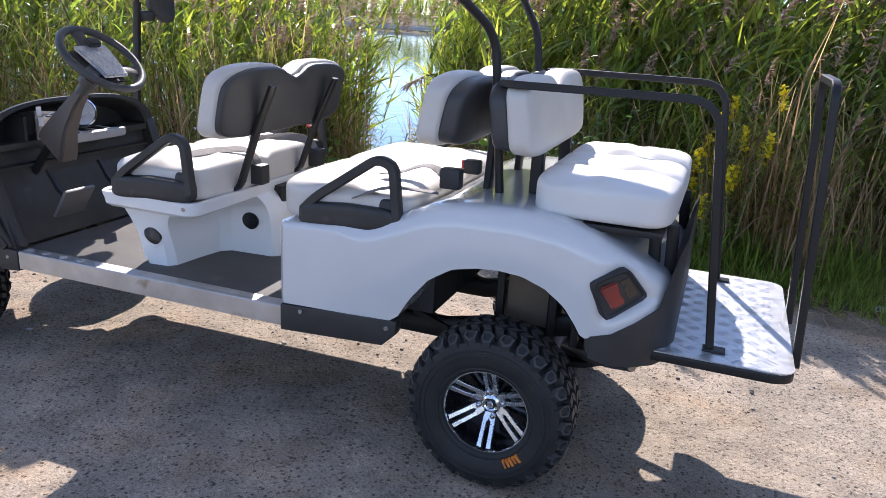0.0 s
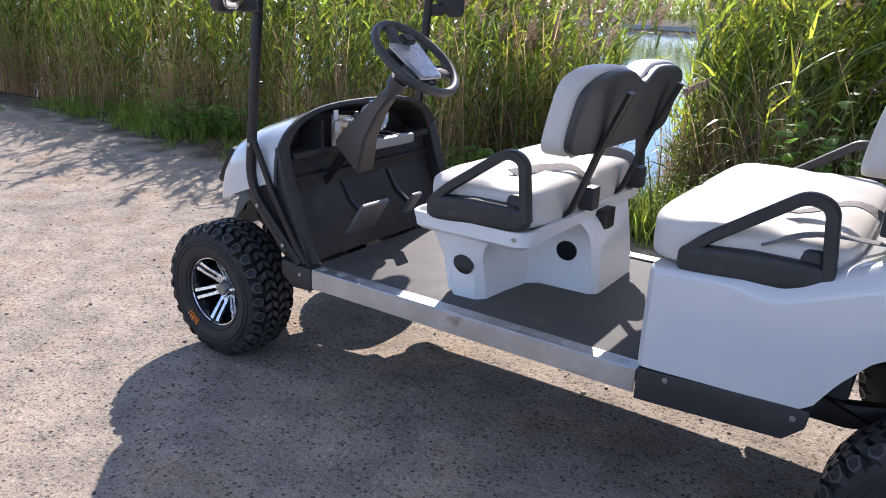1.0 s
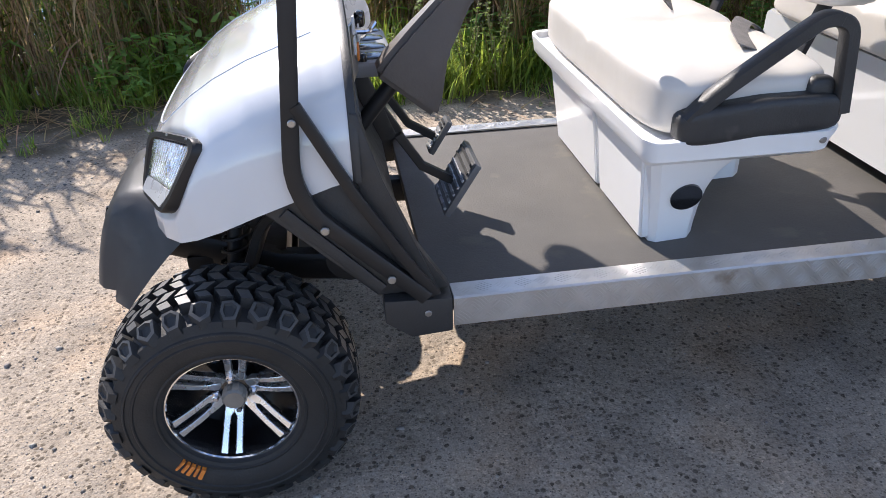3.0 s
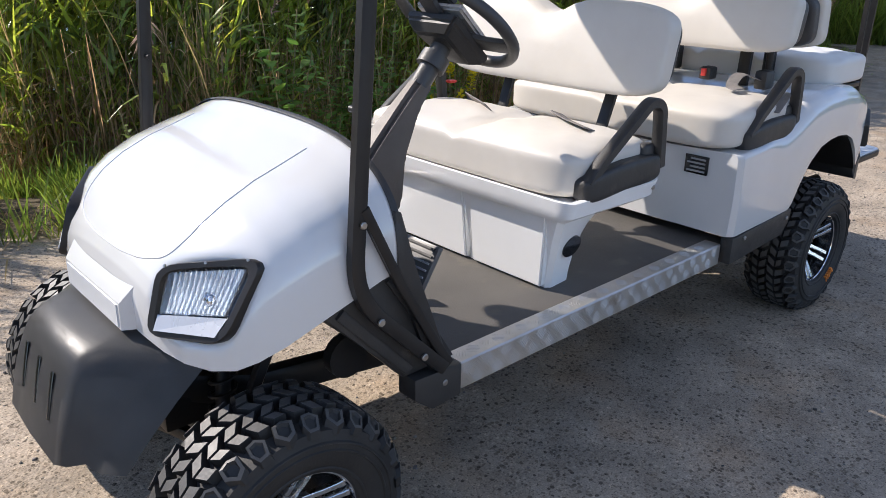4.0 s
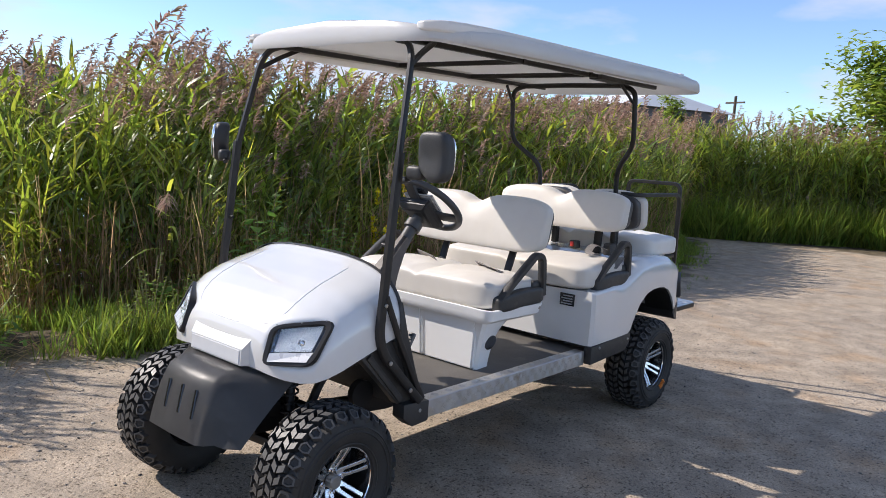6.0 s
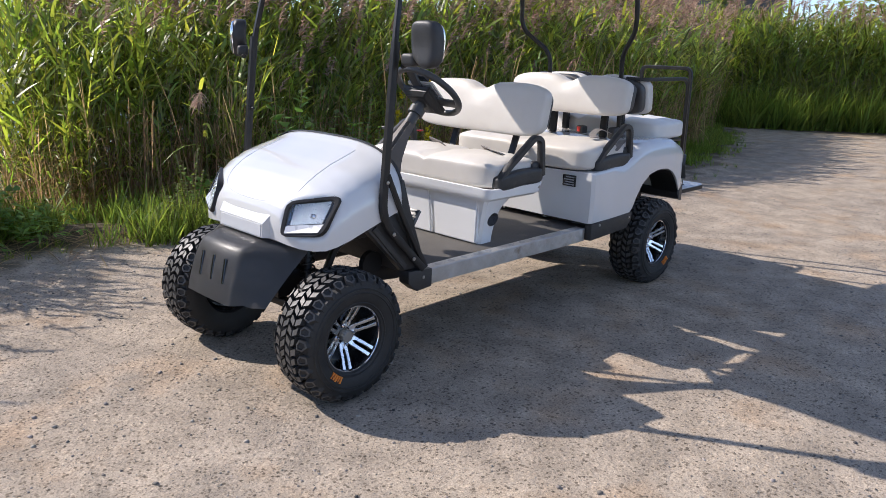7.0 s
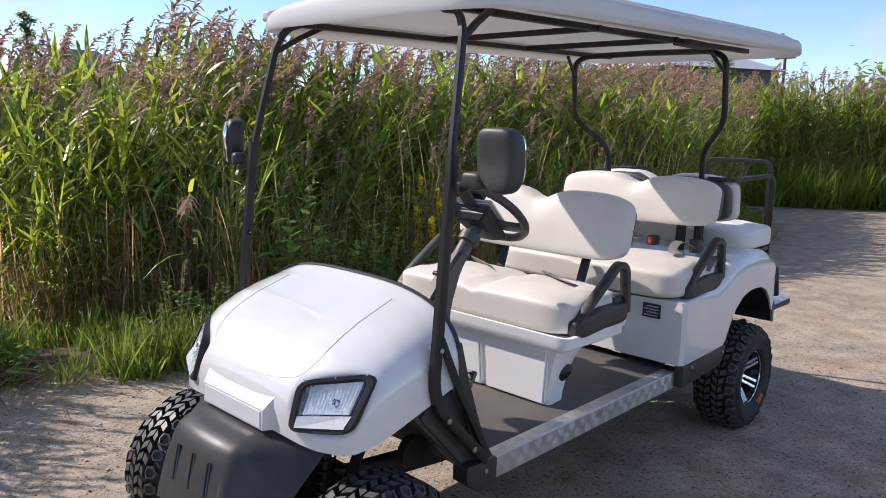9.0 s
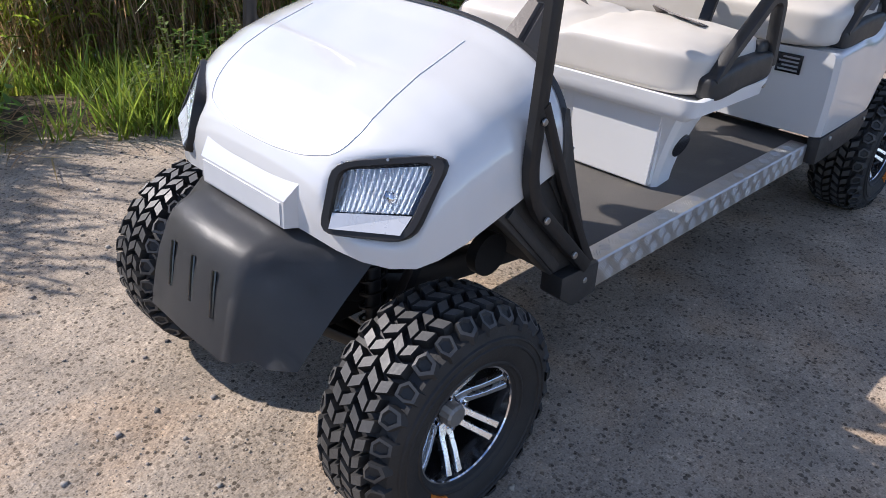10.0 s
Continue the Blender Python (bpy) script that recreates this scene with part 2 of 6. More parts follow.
def ground_material():
    m = bpy.data.materials.new("sandy_gravel")
    m.use_nodes = True
    n, l = m.node_tree.nodes, m.node_tree.links
    p = n["Principled BSDF"]
    tc = n.new("ShaderNodeTexCoord")

    def tex(sc, detail=6):
        t = n.new("ShaderNodeTexNoise")
        t.inputs["Scale"].default_value, t.inputs["Detail"].default_value = sc, detail
        l.new(tc.outputs["Object"], t.inputs["Vector"])
        return t

    def ramp(src, a, b, c0, c1):
        r = n.new("ShaderNodeValToRGB")
        r.color_ramp.elements[0].position, r.color_ramp.elements[1].position = a, b
        r.color_ramp.elements[0].color, r.color_ramp.elements[1].color = (*c0, 1), (*c1, 1)
        l.new(src, r.inputs[0])
        return r.outputs[0]

    def mix(fac, a, b, kind="MIX"):
        x = n.new("ShaderNodeMixRGB")
        x.blend_type = kind
        for sock, v in ((0, fac), (1, a), (2, b)):
            if isinstance(v, (int, float)):
                x.inputs[sock].default_value = v
            elif isinstance(v, tuple):
                x.inputs[sock].default_value = (*v, 1)
            else:
                l.new(v, x.inputs[sock])
        return x.outputs[0]
    sand = ramp(tex(0.9).outputs["Fac"], 0.35, 0.7, (0.42, 0.352, 0.272), (0.355, 0.304, 0.245))
    blot = ramp(tex(4.5, 5).outputs["Fac"], 0.35, 0.66, (0.78, 0.78, 0.78), (1.14, 1.13, 1.12))
    sand = mix(1.0, sand, blot, "MULTIPLY")
    rust = ramp(tex(2.1, 6).outputs["Fac"], 0.52, 0.72, (1, 1, 1), (1.06, 0.93, 0.80))
    sand = mix(1.0, sand, rust, "MULTIPLY")
    fine = ramp(tex(190, 6).outputs["Fac"], 0.3, 0.7, (0.74, 0.735, 0.73), (1.22, 1.215, 1.21))
    sand = mix(1.0, sand, fine, "MULTIPLY")

    def grains(scale, dark, light, share):
        """Grains of one size, each with a tone of its own, over a share of the ground."""
        v = n.new("ShaderNodeTexVoronoi")
        v.inputs["Scale"].default_value = scale
        l.new(tc.outputs["Object"], v.inputs["Vector"])
        sep = n.new("ShaderNodeSeparateColor")
        l.new(v.outputs["Color"], sep.inputs[0])
        tone = ramp(sep.outputs[0], 0.0, 1.0, dark, light)
        show = ramp(sep.outputs[1], share - 0.01, share, (1, 1, 1), (0, 0, 0))
        core = ramp(v.outputs["Distance"], 0.42, 0.62, (1, 1, 1), (0, 0, 0))
        return tone, mix(1.0, show, core, "MULTIPLY"), v
    tone, where, big_grain = grains(75, (0.30, 0.29, 0.28), (1.32, 1.30, 1.27), 0.42)
    sand = mix(where, sand, mix(1.0, sand, tone, "MULTIPLY"))
    tone, where, small_grain = grains(170, (0.45, 0.44, 0.43), (1.30, 1.29, 1.27), 0.6)
    sand = mix(where, sand, mix(1.0, sand, tone, "MULTIPLY"))
    soil = ramp(tex(7, 8).outputs["Fac"], 0.35, 0.65, (0.07, 0.055, 0.035), (0.15, 0.12, 0.08))
    att = n.new("ShaderNodeAttribute")
    att.attribute_name = "soil"
    edge = n.new("ShaderNodeMath")
    edge.operation = "ADD"
    wob = n.new("ShaderNodeMapRange")
    wob.inputs[3].default_value, wob.inputs[4].default_value = -0.45, 0.45
    l.new(tex(3.5, 7).outputs["Fac"], wob.inputs[0])
    l.new(att.outputs["Fac"], edge.inputs[0])
    l.new(wob.outputs[0], edge.inputs[1])
    fac = ramp(edge.outputs[0], 0.4, 0.62, (0, 0, 0), (1, 1, 1))
    l.new(mix(fac, sand, soil), p.inputs["Base Color"])
    p.inputs["Roughness"].default_value = 0.92
    p.inputs["Specular IOR Level"].default_value = 0.2
    last = None
    for src, strength, dist in ((tex(7, 5).outputs["Fac"], 0.45, 0.035), (tex(42, 5).outputs["Fac"], 0.5, 0.010), (big_grain.outputs["Distance"], -0.30, 0.006), (tex(230, 4).outputs["Fac"], 0.55, 0.004)):
        bmp = n.new("ShaderNodeBump")
        bmp.inputs["Strength"].default_value, bmp.inputs["Distance"].default_value = abs(strength), dist
        bmp.invert = strength < 0
        l.new(src, bmp.inputs["Height"])
        if last:
            l.new(last.outputs[0], bmp.inputs["Normal"])
        last = bmp
    l.new(last.outputs[0], p.inputs["Normal"])
    return m


def water_material():
    m = bpy.data.materials.new("pond_water")
    m.use_nodes = True
    n, l = m.node_tree.nodes, m.node_tree.links
    p = n["Principled BSDF"]
    p.inputs["Base Color"].default_value = (0.10, 0.13, 0.12, 1)
    p.inputs["Roughness"].default_value = 0.06
    p.inputs["Specular IOR Level"].default_value = 0.9
    t = n.new("ShaderNodeTexNoise")
    t.inputs["Scale"].default_value = 2.2
    t.inputs["Detail"].default_value = 5
    tc = n.new("ShaderNodeTexCoord")
    l.new(tc.outputs["Object"], t.inputs["Vector"])
    b = n.new("ShaderNodeBump")
    b.inputs["Strength"].default_value, b.inputs["Distance"].default_value = 0.12, 0.05
    l.new(t.outputs["Fac"], b.inputs["Height"])
    l.new(b.outputs[0], p.inputs["Normal"])
    return m


# ---- mesh helpers ----
def finish(bm, name, material, smooth=40):
    me = bpy.data.meshes.new(name)
    bmesh.ops.recalc_face_normals(bm, faces=bm.faces)
    bm.to_mesh(me)
    bm.free()
    if material:
        me.materials.append(material)
    if smooth:
        me.shade_smooth()
        me.set_sharp_from_angle(angle=radians(smooth))
    return me


def part(name, bm, material, parent, label="", smooth=40):
    """Link a bmesh as one mesh object under a thing or a part."""
    ob = new(name, bm if isinstance(bm, bpy.types.Mesh) else finish(bm, name, material, smooth))
    ob.parent = parent
    if label:
        ob["label"] = label
    return ob


def empty(name, at=(0, 0, 0), parent=None, label=""):
    ob = new(name)
    ob.empty_display_size = 0.1
    ob.location = at
    ob.parent = parent
    if label:
        ob["label"] = label
    return ob


def add_box(bm, x0, x1, y0, y1, z0, z1, bevel=0.0, seg=2):
    r = bmesh.ops.create_cube(bm, size=1)
    vs = r["verts"]
    for v in vs:
        v.co = Vector((x0 + (v.co.x + 0.5) * (x1 - x0), y0 + (v.co.y + 0.5) * (y1 - y0), z0 + (v.co.z + 0.5) * (z1 - z0)))
    if bevel:
        es = list({e for v in vs for e in v.link_edges})
        bmesh.ops.bevel(bm, geom=es, offset=bevel, segments=seg, affect="EDGES", profile=0.6)
    return bm


def box(*a, **k):
    return add_box(bmesh.new(), *a, **k)


def loft(bm, rings, closed=True, cap0=True, cap1=True):
    """Skin rings of equal length."""
    vv = [[bm.verts.new(p) for p in ring] for ring in rings]
    n = len(vv[0])
    for a, b in zip(vv, vv[1:]):
        for i in range(n if closed else n - 1):
            j = (i + 1) % n
            bm.faces.new((a[i], a[j], b[j], b[i]))
    if closed and cap0:
        bm.faces.new(vv[0][::-1])
    if closed and cap1:
        bm.faces.new(vv[-1])
    return bm


def fillet(pts, r, k=5):
    """Round the inner corners of a polyline."""
    pts = [Vector(p) for p in pts]
    out = [pts[0]]
    for a, b, c in zip(pts, pts[1:], pts[2:]):
        u, v = (a - b), (c - b)
        d = min(r, u.length * 0.49, v.length * 0.49)
        p, q = b + u.normalized() * d, b + v.normalized() * d
        for i in range(k + 1):
            t = i / k
            out.append(p * (1 - t) ** 2 + b * 2 * t * (1 - t) + q * t * t)
    out.append(pts[-1])
    return out


def sweep(pts, w, h=None, n=10, bm=None, hint=(0, 0, 1), square=False, soft=0.25):
    """A bar along a line: round, or square with eased corners."""
    bm = bm or bmesh.new()
    h = h or w
    pts = [Vector(p) for p in pts]
    if square:
        c = [(math.copysign(1, a) * (1 - soft * (k == 0)), math.copysign(1, b) * (1 - soft * (k == 1)))
             for a, b, ks in ((1, -1, (1, 0)), (1, 1, (0, 1)), (-1, 1, (1, 0)), (-1, -1, (0, 1))) for k in ks]
        c = [(1, -1 + soft), (1, 1 - soft), (1 - soft, 1), (-1 + soft, 1), (-1, 1 - soft), (-1, -1 + soft), (-1 + soft, -1), (1 - soft, -1)]
    else:
        c = [(math.cos(2 * math.pi * i / n), math.sin(2 * math.pi * i / n)) for i in range(n)]
    rings = []
    up = Vector(hint)
    for i, p in enumerate(pts):
        d = (pts[min(i + 1, len(pts) - 1)] - pts[max(i - 1, 0)]).normalized()
        s = d.cross(up)
        if s.length < 1e-4:
            s = d.cross(Vector((1, 0.01, 0)))
        s.normalize()
        u = s.cross(d).normalized()
        up = u
        rings.append([p + s * (a * w) + u * (b * h) for a, b in c])
    return loft(bm, rings)


def rod(a, b, r, n=10, bm=None):
    return sweep([a, b], r, n=n, bm=bm)


def superbox(cx, cy, cz, hx, hy, hz, p=7.0, n=10, warp=None, bm=None):
    """A soft cushion form; warp moves each point, given in -1..1."""
    bm = bm or bmesh.new()
    seen = {}

    def vert(a, b, c):
        key = (round(a, 5), round(b, 5), round(c, 5))
        if key not in seen:
            k = (abs(a) ** p + abs(b) ** p + abs(c) ** p) ** (1 / p)
            u = Vector((a / k, b / k, c / k))
            v = Vector((cx + u.x * hx, cy + u.y * hy, cz + u.z * hz))
            if warp:
                v += Vector(warp(u))
            seen[key] = bm.verts.new(v)
        return seen[key]
    g = [math.tan((2 * i / n - 1) * math.pi / 4) for i in range(n + 1)]
    g = [0.5 * (a + (2 * i / n - 1)) for i, a in enumerate(g)]
    for ax in range(3):
        for s in (-1, 1):
            for i in range(n):
                for j in range(n):
                    q = []
                    for a, b in ((i, j), (i + 1, j), (i + 1, j + 1), (i, j + 1)):
                        t = [0, 0, 0]
                        t[ax], t[(ax + 1) % 3], t[(ax + 2) % 3] = s, g[a], g[b]
                        q.append(vert(*t))
                    bm.faces.new(q)
    return bm


def prism(outline, axis, a, b, bevel=0.0, seg=2):
    """A plate: an outline in the plane across the axis, from a to b."""
    bm = bmesh.new()

    def P(u, v, w):
        return (w, u, v) if axis == "x" else (u, w, v) if axis == "y" else (u, v, w)
    loft(bm, [[P(u, v, a) for u, v in outline], [P(u, v, b) for u, v in outline]])
    if bevel:
        bmesh.ops.bevel(bm, geom=list(bm.edges), offset=bevel, segments=seg, affect="EDGES", profile=0.6)
    return bm


def disc(centre, normal, r, depth, n=24, bm=None, bevel=0.0):
    bm = bm or bmesh.new()
    c, d = Vector(centre), Vector(normal).normalized()
    s = d.orthogonal().normalized()
    u = d.cross(s)
    ring = lambda q, k: [c + d * k + (s * math.cos(2 * math.pi * i / n) + u * math.sin(2 * math.pi * i / n)) * q for i in range(n)]
    rings = [ring(r, 0), ring(r, depth - bevel)]
    if bevel:
        rings.append(ring(r - bevel, depth))
    return loft(bm, rings)


def bolt(at, normal, parent, r=0.008, name="bolt"):
    return part(name, disc(at, normal, r, 0.006, 10, bevel=0.002), SATIN, parent)


def lerp(table, x):
    for (a, u), (b, v) in zip(table, table[1:]):
        if x <= b:
            t = max(0.0, (x - a) / (b - a))
            return u + (v - u) * t
    return table[-1][1]


# ---- the ground, the pond and its far shore ----
def reed_edge(x):
    """How far back from the track the reeds begin."""
    return lerp([(-40, 2.4), (-6, 3.0), (-2.8, 2.65), (-1.2, 2.6), (-0.75, 2.8), (-0.4, 3.3), (0.3, 3.4), (0.9, 3.05), (1.4, 2.8), (2.0, 2.6), (4.2, 2.45), (5.0, 2.3), (6.2, 2.2), (8.0, 2.35), (10, 2.8), (14.0, 4.5), (16, 9), (60, 30)], x)


def reed_start(x):
    """The reeds stand back round a small open bay of the pond."""
    return lerp([(-1.0, 0.0), (-0.72, 0.15), (-0.55, 0.7), (0.30, 0.7), (0.6, 0.15), (1.0, 0.0)], x) + reed_edge(x)


def ground_z(x, y):
    e = reed_edge(x)
    d = y - e
    z = 0.012 * math.sin(x * 0.9) * math.cos(y * 0.7)
    if x < 12.5 and d > -0.2:
        t = min(1.0, (d + 0.2) / 2.2)
        z -= 0.75 * t * t * (3 - 2 * t)
        far = (y - 68.0) / 6.0
        if far > 0:
            z += 1.2 * min(1.0, far)
    return z


def build_ground():
    xs = np.unique(np.concatenate([np.linspace(-8, 20, 113), np.geomspace(20, 900, 26), -np.geomspace(8, 900, 26)]))
    ys = np.unique(np.concatenate([np.linspace(-8, 12, 81), np.geomspace(12, 900, 30), -np.geomspace(8, 900, 22)]))
    vs, soil = [], []
    for y in ys:
        for x in xs:
            vs.append((x, y, ground_z(x, y)))
            a = y - reed_edge(x) + 0.75 if x < 13.6 else (x - 14.6) + 0.1 * (y - 4)
            a = max(a, (x - 14.7 - 0.6 * max(0, 4 - y)))
            a = max(a, (-y - 14) * 0.3)
            soil.append(min(1.0, max(0.0, 0.5 + 0.55 * a)))
    nx = len(xs)
    fs = [(j * nx + i, j * nx + i + 1, (j + 1) * nx + i + 1, (j + 1) * nx + i) for j in range(len(ys) - 1) for i in range(nx - 1)]
    me = bpy.data.meshes.new("ground")
    me.from_pydata(vs, [], fs)
    me.attributes.new("soil", "FLOAT", "POINT").data.foreach_set("value", soil)
    me.shade_smooth()
    me.materials.append(ground_material())
    tagged(new("ground", me), "pale sandy gravel track with a grassy soil bank", "ground", kind="structure")


build_ground()
water = part("water", box(-120, 12.6, 3.4, 70.5, -0.9, -0.33), water_material(), None)
tagged(water, "still pond reflecting the pale blue sky", "water", kind="structure")


# ---- the golf cart: wheels ----
cart = empty("golf_cart")
tagged(cart, "white six-seat golf cart with cream seats and knobbly black tyres", "golf cart")
SIZE = (1.03, 0.985, 1.012)
cart.scale, cart.location = SIZE, (0.008, -0.015, 0.0)
TR = 0.281


def ring_y(r, y, n):
    return [(r * math.cos(2 * math.pi * i / n), y, r * math.sin(2 * math.pi * i / n)) for i in range(n)]


def tyre_mesh():
    """The bare carcass of a fat tyre round the y axis, its face at -y."""
    bm = bmesh.new()
    # three raised rings run round the outer wall
    prof = [(-0.085, 0.150), (-0.108, 0.160), (-0.1115, 0.168), (-0.1165, 0.171), (-0.1165, 0.174), (-0.1145, 0.177), (-0.123, 0.195), (-0.1245, 0.218), (-0.1285, 0.2205), (-0.1285, 0.2235), (-0.125, 0.226), (-0.1242, 0.237), (-0.1275, 0.2395), (-0.1265, 0.2425), (-0.1215, 0.245), (-0.114, 0.268), (-0.085, 0.276), (-0.04, 0.280), (0.04, 0.280), (0.085, 0.276), (0.114, 0.268), (0.125, 0.235), (0.123, 0.195), (0.108, 0.160), (0.085, 0.150)]
    loft(bm, [ring_y(r, y, 72) for y, r in prof], cap0=False, cap1=False)
    return finish(bm, "tyre", RUBBER, 28)


PITCH = 14
STEP = 2 * math.pi / PITCH


def lug_meshes():
    """The blocks of one pitch of the tread: broken zigzag bars and shoulder blocks."""
    base = lambda y: 0.274 - max(0, abs(y) - 0.08) * 0.35
    tall = lambda y: 0.307 - max(0, abs(y) - 0.06) * 0.26
    side = lambda y: 0.303 - max(0, abs(y) - 0.085) * 0.78
    deep = lambda y: 0.258
    made = []

    def lug(poly, low, high, taper=0.91, dent=0.0):
        """poly: corners as angle in pitches and y; low and high: how the radius goes with y."""
        bm = bmesh.new()
        k = len(poly)
        poly = [(a * STEP, y) for a, y in poly]
        ca, cy = sum(q[0] for q in poly) / k, sum(q[1] for q in poly) / k

        def ring(f, g, off=0.0):
            out = []
            for a, y in poly:
                aa, yy = ca + (a - ca) * g, cy + (y - cy) * g
                r = f(yy) - off
                out.append(bm.verts.new((r * math.cos(aa), yy, r * math.sin(aa))))
            return out
        rings = [ring(low, 1.0), ring(high, taper, 0.003), ring(high, taper - 0.05)]
        if dent:
            rings += [ring(high, 0.58), ring(high, 0.46, dent)]
        for n0, (p, q) in enumerate(zip(rings, rings[1:])):
            for i in range(k):
                f = bm.faces.new((p[i], p[(i + 1) % k], q[(i + 1) % k], q[i]))
                f.material_index = 1 if n0 == 2 else 0
        bm.faces.new(rings[-1]).material_index = 0 if dent else 1
        me = finish(bm, "lug", RUBBER, 24)
        # Tops paler than sides and hollows: dust, plus painted light they catch.
        me.materials.append(LUGTOP)
        made.append(me)
    for s in (-1, 1):
        o = 0.0 if s < 0 else 0.5
        # three stepped bars: out from the middle, then bent forward to the shoulder
        for j, sh in enumerate((0.0, 0.333, 0.667)):
            out = (0.064, 0.074, 0.070)[j]
            lug([(o + sh, s * 0.002), (o + sh + 0.235, s * 0.002), (o + sh + 0.40, s * 0.036), (o + sh + 0.175, s * 0.036)], base, tall, 0.90)
            lug([(o + sh + 0.14, s * 0.039), (o + sh + 0.375, s * 0.039), (o + sh + 0.26, s * out), (o + sh + 0.03, s * out)], base, tall, 0.90)
        # a six-sided shoulder block with a hollow, and a three-legged one between
        lug([(o + 0.02, s * 0.084), (o + 0.20, s * 0.072), (o + 0.40, s * 0.078), (o + 0.46, s * 0.102), (o + 0.26, s * 0.122), (o + 0.06, s * 0.112)], deep, side, 0.92, 0.008)
        lug([(o + 0.54, s * 0.092), (o + 0.70, s * 0.078), (o + 0.90, s * 0.082), (o + 0.94, s * 0.104), (o + 0.86, s * 0.124), (o + 0.62, s * 0.122)], deep, side, 0.88, 0.005)
    return made


def rim_meshes():
    n = 56
    bm = bmesh.new()
    prof = [(-0.088, 0.1575), (-0.094, 0.156), (-0.094, 0.150), (-0.06, 0.144), (-0.0, 0.136), (0.06, 0.132), (0.085, 0.152)]
    loft(bm, [ring_y(r, y, n) for y, r in prof], cap0=False, cap1=False)
    disc((0, 0.012, 0), (0, 1, 0), 0.136, 0.01, 48, bm)
    barrel = finish(bm, "rim", RIMBLK, 40)
    bm = bmesh.new()
    lip = [(-0.0945, 0.1505), (-0.0985, 0.1525), (-0.0985, 0.1565), (-0.092, 0.1585)]
    loft(bm, [ring_y(r, y, n) for y, r in lip], cap0=False, cap1=False)
    lipm = finish(bm, "rim_lip", CHROME, 50)
    # one twin spoke: two slim bars that part near the hub and climb to the lip
    bm = bmesh.new()
    for s in (-1, 1):
        rings = []
        for r, w, c, y in ((0.030, 0.0095, 0.0088, -0.024), (0.056, 0.0115, 0.0112, -0.036), (0.068, 0.0078, 0.0152, -0.042), (0.10, 0.0074, 0.0164, -0.062), (0.135, 0.0080, 0.0174, -0.080), (0.1515, 0.0095, 0.0180, -0.088)):
            rings.append([(r, y, s * c - w), (r, y, s * c + w), (r, y + 0.018, s * c + w * 1.25), (r, y + 0.018, s * c - w * 1.25)])
        loft(bm, rings)
    bmesh.ops.bevel(bm, geom=[e for e in bm.edges if abs(e.verts[0].co.x - e.verts[1].co.x) > 0.01], offset=0.0014, segments=1, affect="EDGES")
    spoke = finish(bm, "spoke", MACH, 30)
    bm = bmesh.new()
    loft(bm, [ring_y(r, y, 24) for y, r in ((0.01, 0.052), (-0.018, 0.050), (-0.026, 0.040), (-0.028, 0.022))])
    hub = finish(bm, "hub", RIMBLK, 40)
    bm = bmesh.new()
    ring = lambda y, r: [((r + (0.0022 if i % 2 else 0)) * math.cos(2 * math.pi * i / 28), y, (r + (0.0022 if i % 2 else 0)) * math.sin(2 * math.pi * i / 28)) for i in range(28)]
    loft(bm, [ring(-0.024, 0.028), ring(-0.056, 0.028), ring(-0.062, 0.023)])
    cap = finish(bm, "hub_cap", CAPMETAL, 30)
    bm = bmesh.new()
    loft(bm, [ring_y(r, y, 28) for y, r in ((-0.02, 0.036), (-0.030, 0.034), (-0.034, 0.026), (-0.030, 0.020), (-0.024, 0.018))])
    disc((0, -0.024, 0), (0, -1, 0), 0.013, 0.016, 8, bm, 0.003)
    plain = finish(bm, "hub_ring", CHROME, 35)
    bm = disc((0, 0, 0), (0, -1, 0), 0.0115, 0.004, 14, bevel=0.002)
    disc((0, -0.003, 0), (0, -1, 0), 0.0075, 0.014, 6, bm, 0.002)
    nut = finish(bm, "lug_nut", CHROME, 30)
    return barrel, lipm, spoke, hub, cap, plain, nut


TYRE, LUGS, (BARREL, LIP, SPOKE, HUBM, CAPM, RINGM, NUTM) = tyre_mesh(), lug_meshes(), rim_meshes()


def lettering_mesh():
    """Orange marks on the wall of the tyre that cannot be read."""
    bm = bmesh.new()
    for i, (w, top) in enumerate(((0.012, 1), (0.009, 0.9), (0.012, 1), (0.010, 0.95), (0.008, 1))):
        a = -0.075 * (i - 2)
        m = Matrix.Rotation(-a, 4, "Y")
        b = bmesh.new()
        add_box(b, 0.176, 0.174 + 0.034 * top, -0.1275, -0.112, -w / 2, w / 2 - 0.002, 0.001, 1)
        b.transform(m)
        t = bpy.data.meshes.new("t")
        b.to_mesh(t)
        b.free()
        bm.from_mesh(t)
    return finish(bm, "tyre_mark", ORANGE, 0)


MARK = lettering_mesh()


